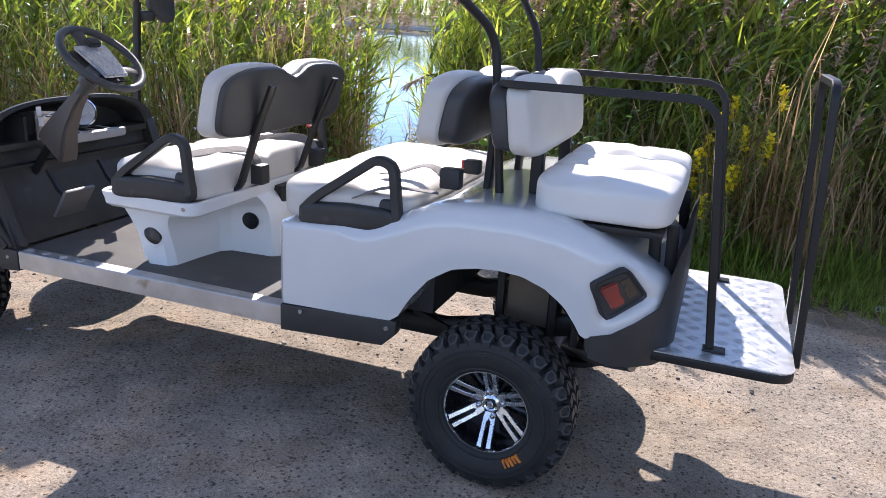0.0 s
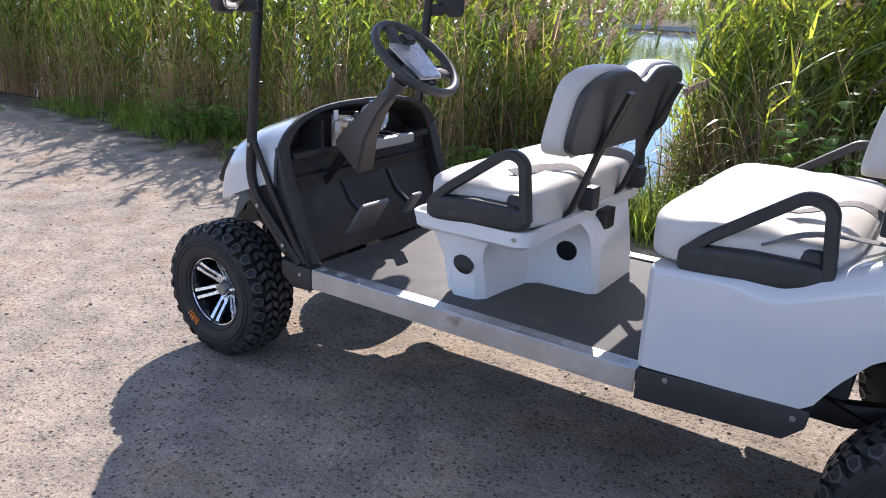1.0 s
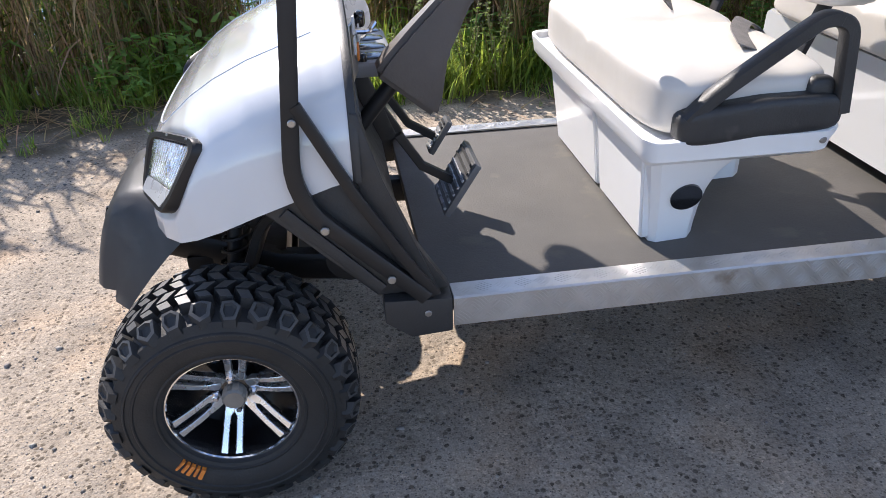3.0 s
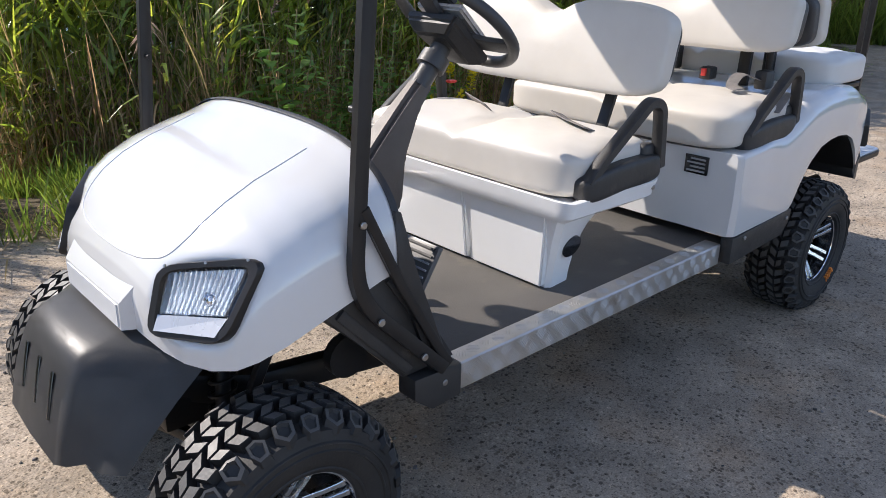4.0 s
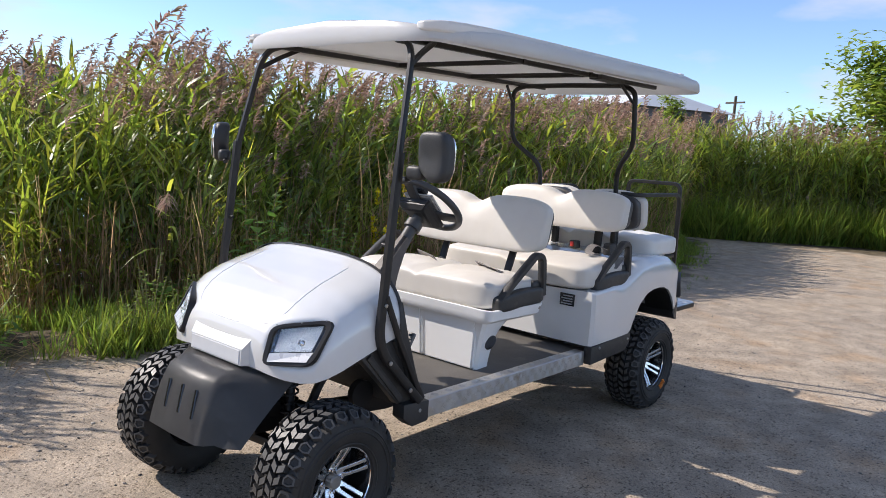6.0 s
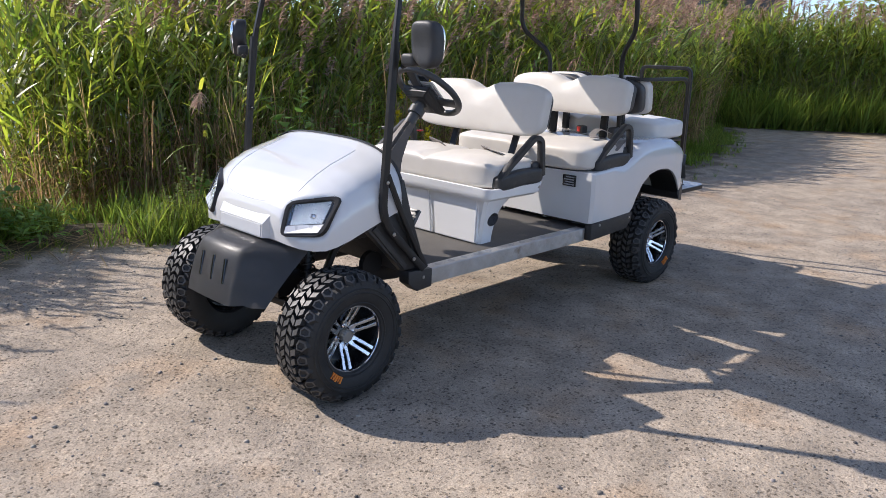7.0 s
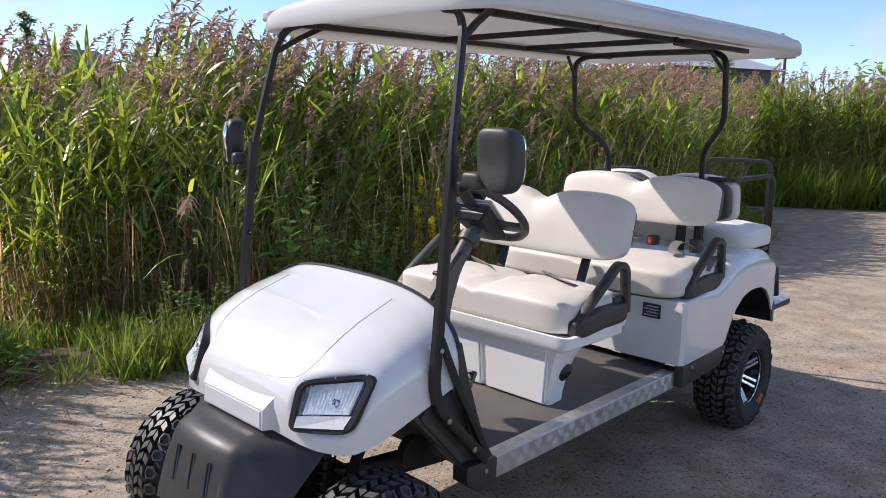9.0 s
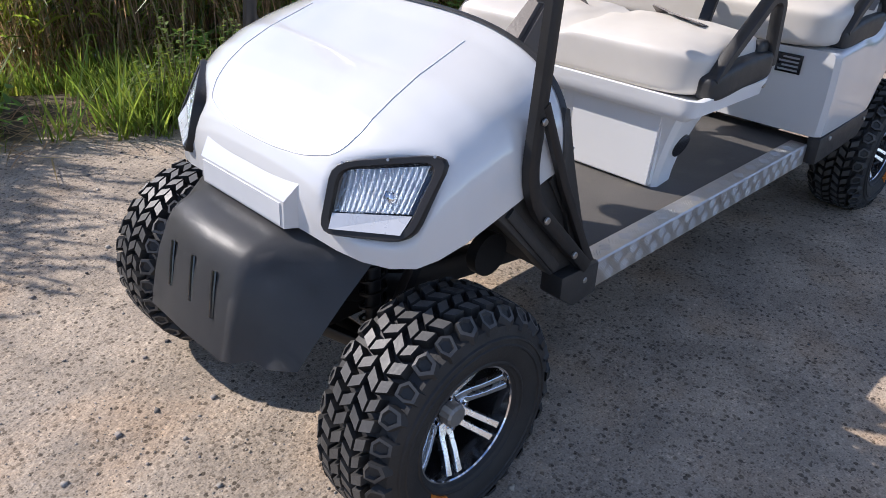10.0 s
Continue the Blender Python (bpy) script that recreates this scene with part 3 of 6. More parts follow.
def wheel(x, side, turn, mark_at, capped):
    at = Vector((x - 0.008, side * 0.48, TR))
    w = empty("wheel", [a / k for a, k in zip(at, SIZE)], cart, "chunky black off-road tyre on a black and chrome rim")
    w.scale = [0.915 / k for k in SIZE]
    if side > 0:
        w.rotation_euler = (0, 0, math.pi)
    part("tyre", TYRE, None, w, "black tyre wall with raised rings")
    part("rim", BARREL, None, w, "deep gloss black rim barrel")
    part("rim_lip", LIP, None, w, "thin polished rim edge")
    part("hub", HUBM, None, w)
    part("hub_cap" if capped else "hub_ring", CAPM if capped else RINGM, None, w, "dull ribbed metal hub cap" if capped else "bright chrome hub ring")
    for i in range(6):
        part("spoke", SPOKE, None, w, "polished alloy twin spoke").rotation_euler = (0, turn + i * math.pi / 3, 0)
    for i in range(4):
        a = turn + (i + 0.5) * math.pi / 2
        part("lug_nut", NUTM, None, w).location = (0.046 * math.cos(a), -0.030, -0.046 * math.sin(a))
    part("tyre_mark", MARK, None, w, "worn orange paint marks").rotation_euler = (0, mark_at, 0)
    for i in range(PITCH):
        for me in LUGS:
            part("lug", me, None, w).rotation_euler = (0, turn + i * STEP, 0)
    return w


wheel(0.0, -1, 0.70, 2.25, True)
wheel(2.535, -1, 0.524, 0.92, False)
wheel(0.0, 1, 1.4, 0.4, True)
wheel(2.535, 1, 2.0, 0.4, False)


# ---- the golf cart: chassis ----
chassis = empty("chassis", (0, 0, 0), cart, "black steel ladder frame, axles and springs")
for s in (-1, 1):
    part("frame_rail", sweep([(-0.16, s * 0.16, 0.5), (0.1, s * 0.2, 0.42), (0.5, s * 0.24, 0.395), (2.2, s * 0.24, 0.395), (2.75, s * 0.24, 0.52)], 0.024, 0.036, square=True), STEEL, chassis)
    part("shock_absorber", rod((-0.02, s * 0.27, 0.33), (0.03, s * 0.21, 0.66), 0.018), STEEL, chassis)
    bm = bmesh.new()
    pts = [Vector((-0.02, s * 0.27, 0.36)).lerp(Vector((0.03, s * 0.21, 0.62)), i / 90) for i in range(91)]
    coil = [p + Vector((0.03 * math.cos(i * 0.62), 0.03 * math.sin(i * 0.62), 0)) for i, p in enumerate(pts)]
    part("coil_spring", sweep(coil, 0.0045, n=5), STEEL, chassis)
    part("control_arm", sweep([(-0.1, s * 0.1, 0.36), (0.0, s * 0.31, 0.31), (0.14, s * 0.1, 0.38)], 0.016, square=True), STEEL, chassis)
    part("upper_arm", sweep(fillet([(0.02, s * 0.3, 0.42), (0.1, s * 0.33, 0.63), (0.22, s * 0.4, 0.66)], 0.09), 0.02, 0.012, square=True), STEEL, chassis)
    part("leaf_spring", sweep([(2.08, s * 0.25, 0.45), (2.3, s * 0.25, 0.37), (2.49, s * 0.25, 0.345), (2.7, s * 0.25, 0.37), (2.9, s * 0.25, 0.45)], 0.026, 0.012, square=True), STEEL, chassis)
    part("rear_shock", rod((2.58, s * 0.22, 0.33), (2.66, s * 0.2, 0.74), 0.022), GREY, chassis)
    part("bracket", disc((0.27, s * 0.33, 0.50), (0, s, 0), 0.055, 0.03, 20), STEEL, chassis)
part("front_axle", rod((0, -0.3, 0.305), (0, 0.3, 0.305), 0.026), STEEL, chassis)
part("rear_axle", rod((2.49, -0.32, 0.305), (2.49, 0.32, 0.305), 0.038), STEEL, chassis)
part("differential", superbox(2.5, 0.05, 0.31, 0.12, 0.14, 0.11, 4, 8), STEEL, chassis)
part("tie_rod", rod((0.12, -0.3, 0.33), (0.12, 0.3, 0.33), 0.01), STEEL, chassis)
part("front_cross_member", box(-0.12, 0.12, -0.2, 0.2, 0.38, 0.46, bevel=0.01), STEEL, chassis)
part("battery_tray", box(1.75, 2.2, -0.4, 0.4, 0.50, 0.78, bevel=0.01), BLACK, chassis)
for s in (-1, 1):
    part("seat_frame_plate", box(2.42, 2.56, s * 0.27, s * 0.275, 0.48, 0.86, bevel=0.002), RUST, chassis, "brown dusty steel plate")
    for x in (2.40, 2.58, 2.66):
        part("frame_upright", box(x - 0.012, x + 0.012, s * 0.276, s * 0.30, 0.44, 0.90, bevel=0.003), STEEL, chassis)
part("motor", rod((2.62, -0.1, 0.38), (2.62, 0.28, 0.38), 0.09, 18), STEEL, chassis)
part("exhaust_pipe", sweep(fillet([(2.55, -0.16, 0.4), (2.75, -0.3, 0.42), (2.86, -0.36, 0.45)], 0.08), 0.028), SATIN, chassis)

# ---- the golf cart: floor and sills ----


def tread(bm, o, U, V, N, lu, lv, pitch=0.044):
    """Five-bar tread: groups of low lens-shaped bars that turn by a right angle."""
    for i in range(int(lu / pitch)):
        for j in range(max(1, int(lv / pitch))):
            a = 0.785 if (i + j) % 2 else -0.785
            d = U * math.cos(a) + V * math.sin(a)
            m = V * math.cos(a) - U * math.sin(a)
            for k in range(-2, 3):
                c = o + U * ((i + 0.5) * pitch) + V * ((j + 0.5) * pitch) + m * (k * 0.0072)
                h = d * (0.0185 if abs(k) < 2 else 0.015)
                w = m * 0.0017
                lo = [bm.verts.new(p) for p in (c + h, c + w, c - h, c - w)]
                hi = [bm.verts.new(p + N * 0.0008) for p in (c + h * 0.7, c + w * 0.5, c - h * 0.7, c - w * 0.5)]
                bm.faces.new(hi)
                for q in range(4):
                    bm.faces.new((lo[q], lo[(q + 1) % 4], hi[(q + 1) % 4], hi[q]))
    return bm



deck = part("floor_deck", box(0.435, 1.79, -0.512, 0.512, 0.43, 0.468, bevel=0.006), FLOORM, cart, "dusty black rubber floor mat")
for s in (-1, 1):
    sill = empty("sill", (0, 0, 0), cart, "bright aluminium tread plate sill")
    prof = [(s * 0.530, 0.403), (s * 0.530, 0.472), (s * 0.526, 0.476), (s * 0.47, 0.476), (s * 0.47, 0.471), (s * 0.523, 0.471), (s * 0.524, 0.403)]
    part("plate", prism(prof, "x", 0.478, 1.692), TREADBASE, sill)
    bm = tread(bmesh.new(), Vector((0.482, s * 0.530, 0.405)), Vector((1, 0, 0)), Vector((0, 0, 1)), Vector((0, s, 0)), 1.205, 0.068, 0.034)
    tread(bm, Vector((0.482, s * 0.475, 0.476)), Vector((1, 0, 0)), Vector((0, s, 0)), Vector((0, 0, 1)), 1.205, 0.046)
    tagged(part("tread_pattern", bm, TREADBASE, sill, smooth=0), kind="stuff")
    corner = part("corner_block", prism([(0.33, 0.43), (0.385, 0.386), (0.475, 0.392), (0.475, 0.478), (0.33, 0.486)], "y", s * 0.47, s * 0.535, 0.006), BLACK, cart)
    bolt((0.422, s * 0.532, 0.445), (0, s, 0), corner)
    skirt = part("side_skirt", prism([(1.705, 0.405), (2.085, 0.425), (2.13, 0.47), (2.135, 0.52), (1.705, 0.50)], "y", s * 0.52, s * 0.566, 0.005), BLACK, cart, "black plastic side skirt with bolts")
    bolt((1.785, s * 0.566, 0.487), (0, s, 0), skirt)
    bolt((2.10, s * 0.566, 0.49), (0, s, 0), skirt)

# ---- the golf cart: nose ----
COWL = [(-0.146, 0.235, 0.650, 0.742, 3.4), (-0.137, 0.305, 0.641, 0.768, 3.3), (-0.122, 0.368, 0.635, 0.792, 3.3), (-0.095, 0.424, 0.632, 0.824, 3.3), (-0.061, 0.464, 0.636, 0.860, 3.4), (-0.023, 0.486, 0.650, 0.893, 3.5), (0.03, 0.503, 0.672, 0.924, 3.9), (0.1, 0.513, 0.702, 0.956, 4.0), (0.18, 0.519, 0.732, 0.984, 3.8), (0.25, 0.522, 0.757, 1.012, 3.25), (0.298, 0.523, 0.768, 1.038, 3.0)]
TOPZ = 1.038


def cowl_top(x, y):
    w, b, t, p = (lerp([(r[0], r[i]) for r in COWL], x) for i in (1, 2, 3, 4))
    k = max(0.0, 1 - (abs(y) / w) ** p)
    return b + (t - b) * k ** (1 / p)


def cowl_ring(x, w, b, t, p, n=84):
    ring = []
    for i in range(n + 1):
        a = math.pi * i / n
        c, s = math.cos(a), math.sin(a)
        ring.append((x, math.copysign(abs(c) ** (2 / p), c) * w, b + (t - b) * max(0, s) ** (2 / p)))
    return ring


def fine(table, steps):
    out = []
    for a, b in zip(table, table[1:]):
        for i in range(steps):
            k = i / steps
            out.append(tuple(u + (v - u) * k for u, v in zip(a, b)))
    return out + [table[-1]]


LAMP = ((-0.114, 0.272, 0.816), (0.018, 0.474, 0.857), (-0.081, 0.466, 0.700), (-0.157, 0.276, 0.676))


def lamp_frame(s):
    q = [Vector((x, s * y, z)) for x, y, z in LAMP]
    nrm = (q[2] - q[0]).cross(q[3] - q[1]).normalized()
    return q, sum(q, Vector()) / 4, nrm if nrm.y * s > 0 else -nrm


bm = loft(bmesh.new(), [cowl_ring(*r) for r in fine(COWL, 6)], cap1=False)
for s in (-1, 1):
    q, ctr, nrm = lamp_frame(s)
    for v in bm.verts:
        d = (v.co - ctr).dot(nrm)
        if d > -0.014 and v.co.y * s > 0.1:
            flat = v.co - nrm * d
            inside = 1.0
            for a, b in zip(q, q[1:] + q[:1]):
                a, b = ctr + (a - ctr) * 1.05, ctr + (b - ctr) * 1.05
                inn = nrm.cross(b - a).normalized()
                if inn.dot(ctr - a) < 0:
                    inn = -inn
                inside = min(inside, inn.dot(flat - a) / 0.02 + 0.6)
            if inside > 0:
                v.co -= nrm * (d + 0.014) * min(1.0, inside)
cowl = part("front_cowl", bm, WHITE, cart, "glossy white moulded nose with a bonnet line", 35)
part("cowl_trim", loft(bmesh.new(), [cowl_ring(0.290, 0.525, 0.766, TOPZ + 0.001, 3.0), cowl_ring(0.296, 0.529, 0.764, TOPZ + 0.005, 3.0), cowl_ring(0.306, 0.528, 0.764, TOPZ + 0.004, 3.0), cowl_ring(0.310, 0.472, 0.775, TOPZ - 0.010, 3.2), cowl_ring(0.300, 0.462, 0.780, TOPZ - 0.018, 3.2)], cap0=False, cap1=False), BLACK, cart, "black plastic edge of the bonnet")
part("dash_liner", loft(bmesh.new(), [cowl_ring(0.301, 0.464, 0.780, TOPZ - 0.017, 3.2), cowl_ring(0.24, 0.460, 0.77, TOPZ - 0.035, 3.2), cowl_ring(0.175, 0.455, 0.755, TOPZ - 0.065, 3.4)], cap0=False), BLACK, cart, "black plastic dash recess")
line = []
half = ((0.235, 0.272), (0.12, 0.279), (0.02, 0.283), (-0.055, 0.276), (-0.092, 0.248), (-0.113, 0.17), (-0.121, 0.08))
path = fillet([(x, -y, 0) for x, y in half] + [(-0.122, 0.0, 0)] + [(x, y, 0) for x, y in half[::-1]], 0.03, 4)
for p0, p1 in zip(path, path[1:]):
    for i in range(8):
        q = p0.lerp(p1, i / 8)
        line.append((q.x, q.y, cowl_top(q.x, q.y)))
part("bonnet_seam", sweep(line, 0.0022, 0.0020, n=6), PLATE, cowl, "thin grey bonnet gap")
badge = [[(-0.172, -0.170, 0.650), (-0.172, 0.170, 0.650), (-0.170, 0.172, 0.712), (-0.170, -0.172, 0.712)], [(-0.118, -0.205, 0.652), (-0.118, 0.205, 0.652), (-0.118, 0.200, 0.776), (-0.118, -0.200, 0.776)], [(-0.085, -0.205, 0.655), (-0.085, 0.205, 0.655), (-0.085, 0.200, 0.800), (-0.085, -0.200, 0.800)]]
nose = part("nose_badge", loft(bmesh.new(), badge), WHITE, cart, "plain white raised badge block on the nose", 20)
# Added thin plate; its grey stands for the shading of the badge front.
part("badge_shade", loft(bmesh.new(), [[(x - o, y, z) for x, y, z in ((-0.1715, -0.160, 0.656), (-0.1715, 0.160, 0.656), (-0.1700, 0.160, 0.706), (-0.1700, -0.160, 0.706))] for o in (0.003, -0.004)]), PLATE, nose, "added pale grey face for the shading of the badge", 10)


def headlight(s):
    (A, B, C, D), ctr, nrm = lamp_frame(s)

    def ring(k, off, soft=0.22):
        pts = []
        q = [ctr + (v - ctr) * k for v in (A, B, C, D)]
        for i in range(4):
            p0, p1, p2 = q[i - 1], q[i], q[(i + 1) % 4]
            a, b = p1.lerp(p0, soft), p1.lerp(p2, soft)
            for j in range(5):
                t = j / 4
                pts.append(a * (1 - t) ** 2 + p1 * 2 * t * (1 - t) + b * t * t + nrm * off)
        return pts
    h = empty("headlight", ctr, cart, "clear ribbed headlight in a black bezel")
    inv = Matrix.Translation(-ctr)

    def put(name, bm, m, label="", smooth=40):
        bm.transform(inv)
        return part(name, bm, m, h, label, smooth)
    put("bezel", loft(bmesh.new(), [ring(1.0, -0.03), ring(1.015, 0.001), ring(0.985, 0.006), ring(0.85, 0.006), ring(0.81, -0.001), ring(0.78, -0.014)], cap0=False, cap1=False), STEEL, "black plastic bezel")
    # bowl behind the lens, its shade put into a dark metal colour
    bowl = loft(bmesh.new(), [ring(0.83, 0.0), ring(0.72, -0.009), ring(0.35, -0.0125)], cap0=False)
    put("reflector", bowl, BOWLSHADE, "chrome reflector coloured dark for its recess shade")
    # lens with upright ribs over its upper part
    bm = bmesh.new()
    rows = []
    for i in range(29):
        u = 0.13 + 0.74 * i / 28
        col = []
        for j in range(9):
            v = 0.12 + 0.56 * j / 8
            p = A.lerp(B, u).lerp(D.lerp(C, u), v)
            col.append(bm.verts.new(p + nrm * 0.0035))
        rows.append(col)
    for a, b in zip(rows, rows[1:]):
        for j in range(8):
            bm.faces.new((a[j], b[j], b[j + 1], a[j + 1]))
    bmesh.ops.solidify(bm, geom=list(bm.faces), thickness=0.003)
    lens = put("lens", bm, LENS, "clear ribbed lens", 25)
    lens.visible_shadow = False
    sill_bm = bmesh.new()
    q = [A.lerp(B, u).lerp(D.lerp(C, u), v) + nrm * o for u, v, o in ((0.1, 0.70, 0.002), (0.9, 0.70, 0.002), (0.88, 0.92, 0.010), (0.12, 0.92, 0.010))]
    loft(sill_bm, [[p for p in q], [p - nrm * 0.02 for p in q]])
    put("lower_tray", sill_bm, SILVER, "silver tray below the lens")
    # Every other rib face is pale: bright streaks of light put into colour.
    rib_bm = bmesh.new()
    cols = []
    for i in range(29):
        u = 0.16 + 0.72 * i / 28
        cols.append([rib_bm.verts.new(A.lerp(B, u).lerp(D.lerp(C, u), v) + nrm * (-0.006 + (0.008 if i % 2 else 0) - 0.004 * math.sin(math.pi * (v - 0.12) / 0.56))) for v in (0.12, 0.26, 0.4, 0.54, 0.68)])
    for i, (p0, p1) in enumerate(zip(cols, cols[1:])):
        for j in range(4):
            rib_bm.faces.new((p0[j], p1[j], p1[j + 1], p0[j + 1])).material_index = i % 2
    put("ribbed_reflector", rib_bm, RIBSTREAK, "upright ribs, every other face pale for bright streaks", 0).data.materials.append(LAMPIN)
    put("bulb", superbox(*(ctr + (B - A) * 0.12 - nrm * 0.006), 0.013, 0.013, 0.013, 2, 6), CHROME)
    for k in (0.1, 0.5, 0.9):
        o = part("screw", disc(A.lerp(B, k) * 0.95 + ctr * 0.05 + nrm * 0.014 - ctr, nrm, 0.003, 0.003, 8), SATIN, h)


headlight(-1)
headlight(1)

# front scoop bumper
rows = []
for z, xf, wf, xb, wb in ((0.390, -0.343, 0.182, -0.245, 0.302), (0.43, -0.334, 0.182, -0.215, 0.308), (0.48, -0.321, 0.181, -0.175, 0.316), (0.53, -0.305, 0.178, -0.13, 0.322), (0.575, -0.286, 0.174, -0.085, 0.328), (0.60, -0.272, 0.170, -0.06, 0.33), (0.616, -0.254, 0.166, -0.05, 0.33), (0.627, -0.228, 0.163, -0.04, 0.33), (0.638, -0.18, 0.162, -0.03, 0.325), (0.648, -0.11, 0.16, 0.0, 0.32)):
    left = [(xb, -wb, z), (xb * 0.6 + xf * 0.4, -wb * 0.62 - wf * 0.38, z), (xf + 0.05, -wf - 0.022, z), (xf + 0.018, -wf - 0.006, z), (xf, -wf + 0.022, z)]
    rows.append(left + [(xf - 0.004, 0, z)] + [(x, -y, zz) for x, y, zz in left[::-1]])
bm = bmesh.new()
loft(bm, rows, closed=False)
bmesh.ops.solidify(bm, geom=list(bm.faces), thickness=0.006)
scoop = part("front_bumper", bm, SCOOP, cart, "matt black moulded front bumper with three slots", 50)
# Black strips laid on the face stand for shade in the pressed grooves.
for y in (-0.098, -0.006, 0.086):
    pts = [(-0.3265, y - 0.008, 0.468), (-0.3175, y - 0.003, 0.50), (-0.3085, y + 0.002, 0.53), (-0.297, y + 0.008, 0.565)]
    part("slot_shade", sweep(pts, 0.0095, 0.003, n=8, hint=(1, 0, 0)), RIMBLK, scoop, "black strip for the shade in a pressed groove")

# gussets between floor and nose, with pressed ribs
for s in (-1, 1):
    g = part("cowl_support", prism([(0.10, 0.715), (0.225, 0.775), (0.305, 0.768), (0.475, 0.488), (0.32, 0.486), (0.215, 0.60)], "y", s * 0.468, s * 0.506, 0.006), BLACK, cart, "black plastic support panel with pressed ribs")
    part("rib", sweep([(0.15, s * 0.509, 0.705), (0.33, s * 0.509, 0.505)], 0.012, 0.006, square=True, hint=(0, 1, 0)), BLACK, g)
    part("rib", sweep([(0.275, s * 0.508, 0.745), (0.425, s * 0.508, 0.52)], 0.005, 0.004, square=True, hint=(0, 1, 0)), BLACK, g)

# dash: side panels, back wall, shelf, kick panel
for s in (-1, 1):
    part("dash_side", prism([(0.292, 0.90), (0.308, 0.895), (0.346, 0.76), (0.456, 0.472), (0.40, 0.468), (0.30, 0.74), (0.290, 0.80)], "y", s * 0.458, s * 0.518, 0.005), BLACK, cart)
part("dash_shelf", box(0.19, 0.318, -0.444, 0.444, 0.845, 0.872, bevel=0.008), BLACK, cart)
part("kick_panel", prism([(0.25, 0.85), (0.275, 0.85), (0.295, 0.72), (0.405, 0.466), (0.36, 0.462), (0.26, 0.70)], "y", -0.458, 0.458, 0.004), BLACK, cart, "black plastic kick panel under the dash")
part("dash_divider", box(0.20, 0.308, -0.285, -0.27, 0.87, 0.975), BLACK, cart)
dash = empty("switch_panel", (0.312, -0.25, 0.0), cart, "silver switch plate with small tags")
dash.rotation_euler = (0, 0, radians(-9))
part("plate", prism([(0.02, 0.872), (0.15, 0.872), (0.15, 0.985), (0.02, 0.995)], "x", -0.006, 0.0, 0.002), SATIN, dash)
for y, z, m, lab in ((0.03, 0.93, PAPER, "white paper tag"), (0.075, 0.905, ORANGE, "orange paper tag"), (0.025, 0.975, PAPER, "white paper tag"), (0.11, 0.94, PAPER, "white paper tag")):
    part("tag", box(0.004, 0.008, y, y + 0.022, z, z + 0.038, bevel=0.001), m, dash, lab)
for z in (0.89, 0.985):
    part("switch", superbox(0.008, 0.135, z, 0.012, 0.014, 0.018, 4, 6), RIMBLK, dash, "small black rocker switch")
part("key_lever", sweep(fillet([(0.0, 0.055, 0.975), (0.035, 0.055, 0.975), (0.045, 0.09, 0.985)], 0.01), 0.006, n=8), CHROME, dash)
gauge = part("round_gauge", disc((0.318, 0.022, 0.965), (0.75, -0.60, 0.28), 0.066, 0.022, 32, bevel=0.006), CHROME, cart, "round bright chrome gauge")
part("gauge_face", disc((0.3343, 0.0090, 0.9711), (0.75, -0.60, 0.28), 0.056, 0.003, 32), SILVER, gauge, "pale silver dial glass")
tray = part("cup_tray", superbox(0.350, 0.035, 0.872, 0.062, 0.175, 0.022, 8, 10), GREY, cart, "grey dash tray with four slots")
# Black ovals on the tray top stand for the shade inside its openings.
for i in range(4):
    part("slot_shade", superbox(0.356, -0.093 + i * 0.085, 0.892, 0.047, 0.031, 0.006, 3, 10), RIMBLK, tray)

# steering
AX = Vector((0.64, 0, 0.77)).normalized()
SC = Vector((0.705, -0.235, 1.238))
sx, sy = Vector((0, 1, 0)), AX.cross(Vector((0, 1, 0))).normalized()
steer = empty("steering", SC, cart, "black steering wheel on a dusty black column")
ring = [(sx * math.cos(2 * math.pi * i / 40) + sy * math.sin(2 * math.pi * i / 40)) * 0.165 for i in range(40)]
bm = bmesh.new()
rings = []
for i, p in enumerate(ring):
    rad = p.normalized()
    rings.append([p + rad * (0.0155 * math.cos(a)) + AX * (0.0155 * math.sin(a)) for a in [2 * math.pi * k / 10 for k in range(10)]])
loft(bm, rings + [rings[0]], cap0=False, cap1=False)
bmesh.ops.remove_doubles(bm, verts=bm.verts, dist=1e-5)
part("steering_wheel", bm, GREYP, steer, "black padded steering wheel rim")
for a in (0.0, 2.1, 4.2):
    d = sx * math.cos(a + math.pi / 2) + sy * math.sin(a + math.pi / 2)
    part("spoke", sweep([d * 0.03 - AX * 0.03, d * 0.10 - AX * 0.018, d * 0.161], 0.026, 0.008, square=True, hint=AX), GREYP, steer)
pad = [d for d in ((-0.085, 0.075), (0.085, 0.075), (0.06, -0.095), (-0.06, -0.095))]
bm = bmesh.new()
loft(bm, [[sx * a + sy * b - AX * 0.012 for a, b in pad], [sx * a + sy * b + AX * 0.006 for a, b in pad]])
bmesh.ops.bevel(bm, geom=list(bm.edges), offset=0.006, segments=2, affect="EDGES")
part("centre_pad", bm, SILVER, steer, "silver scorecard clipboard pad")
bm = bmesh.new()
loft(bm, [[sx * a * 0.7 + sy * b * 0.7 - AX * 0.075 for a, b in pad], [sx * a * 1.04 + sy * b * 1.04 - AX * 0.05 for a, b in pad], [sx * a * 1.06 + sy * b * 1.06 - AX * 0.026 for a, b in pad]])
bmesh.ops.bevel(bm, geom=list(bm.edges), offset=0.006, segments=2, affect="EDGES")
part("hub_cover", bm, BLACK, steer, "black plastic hub cover")
bm = bmesh.new()
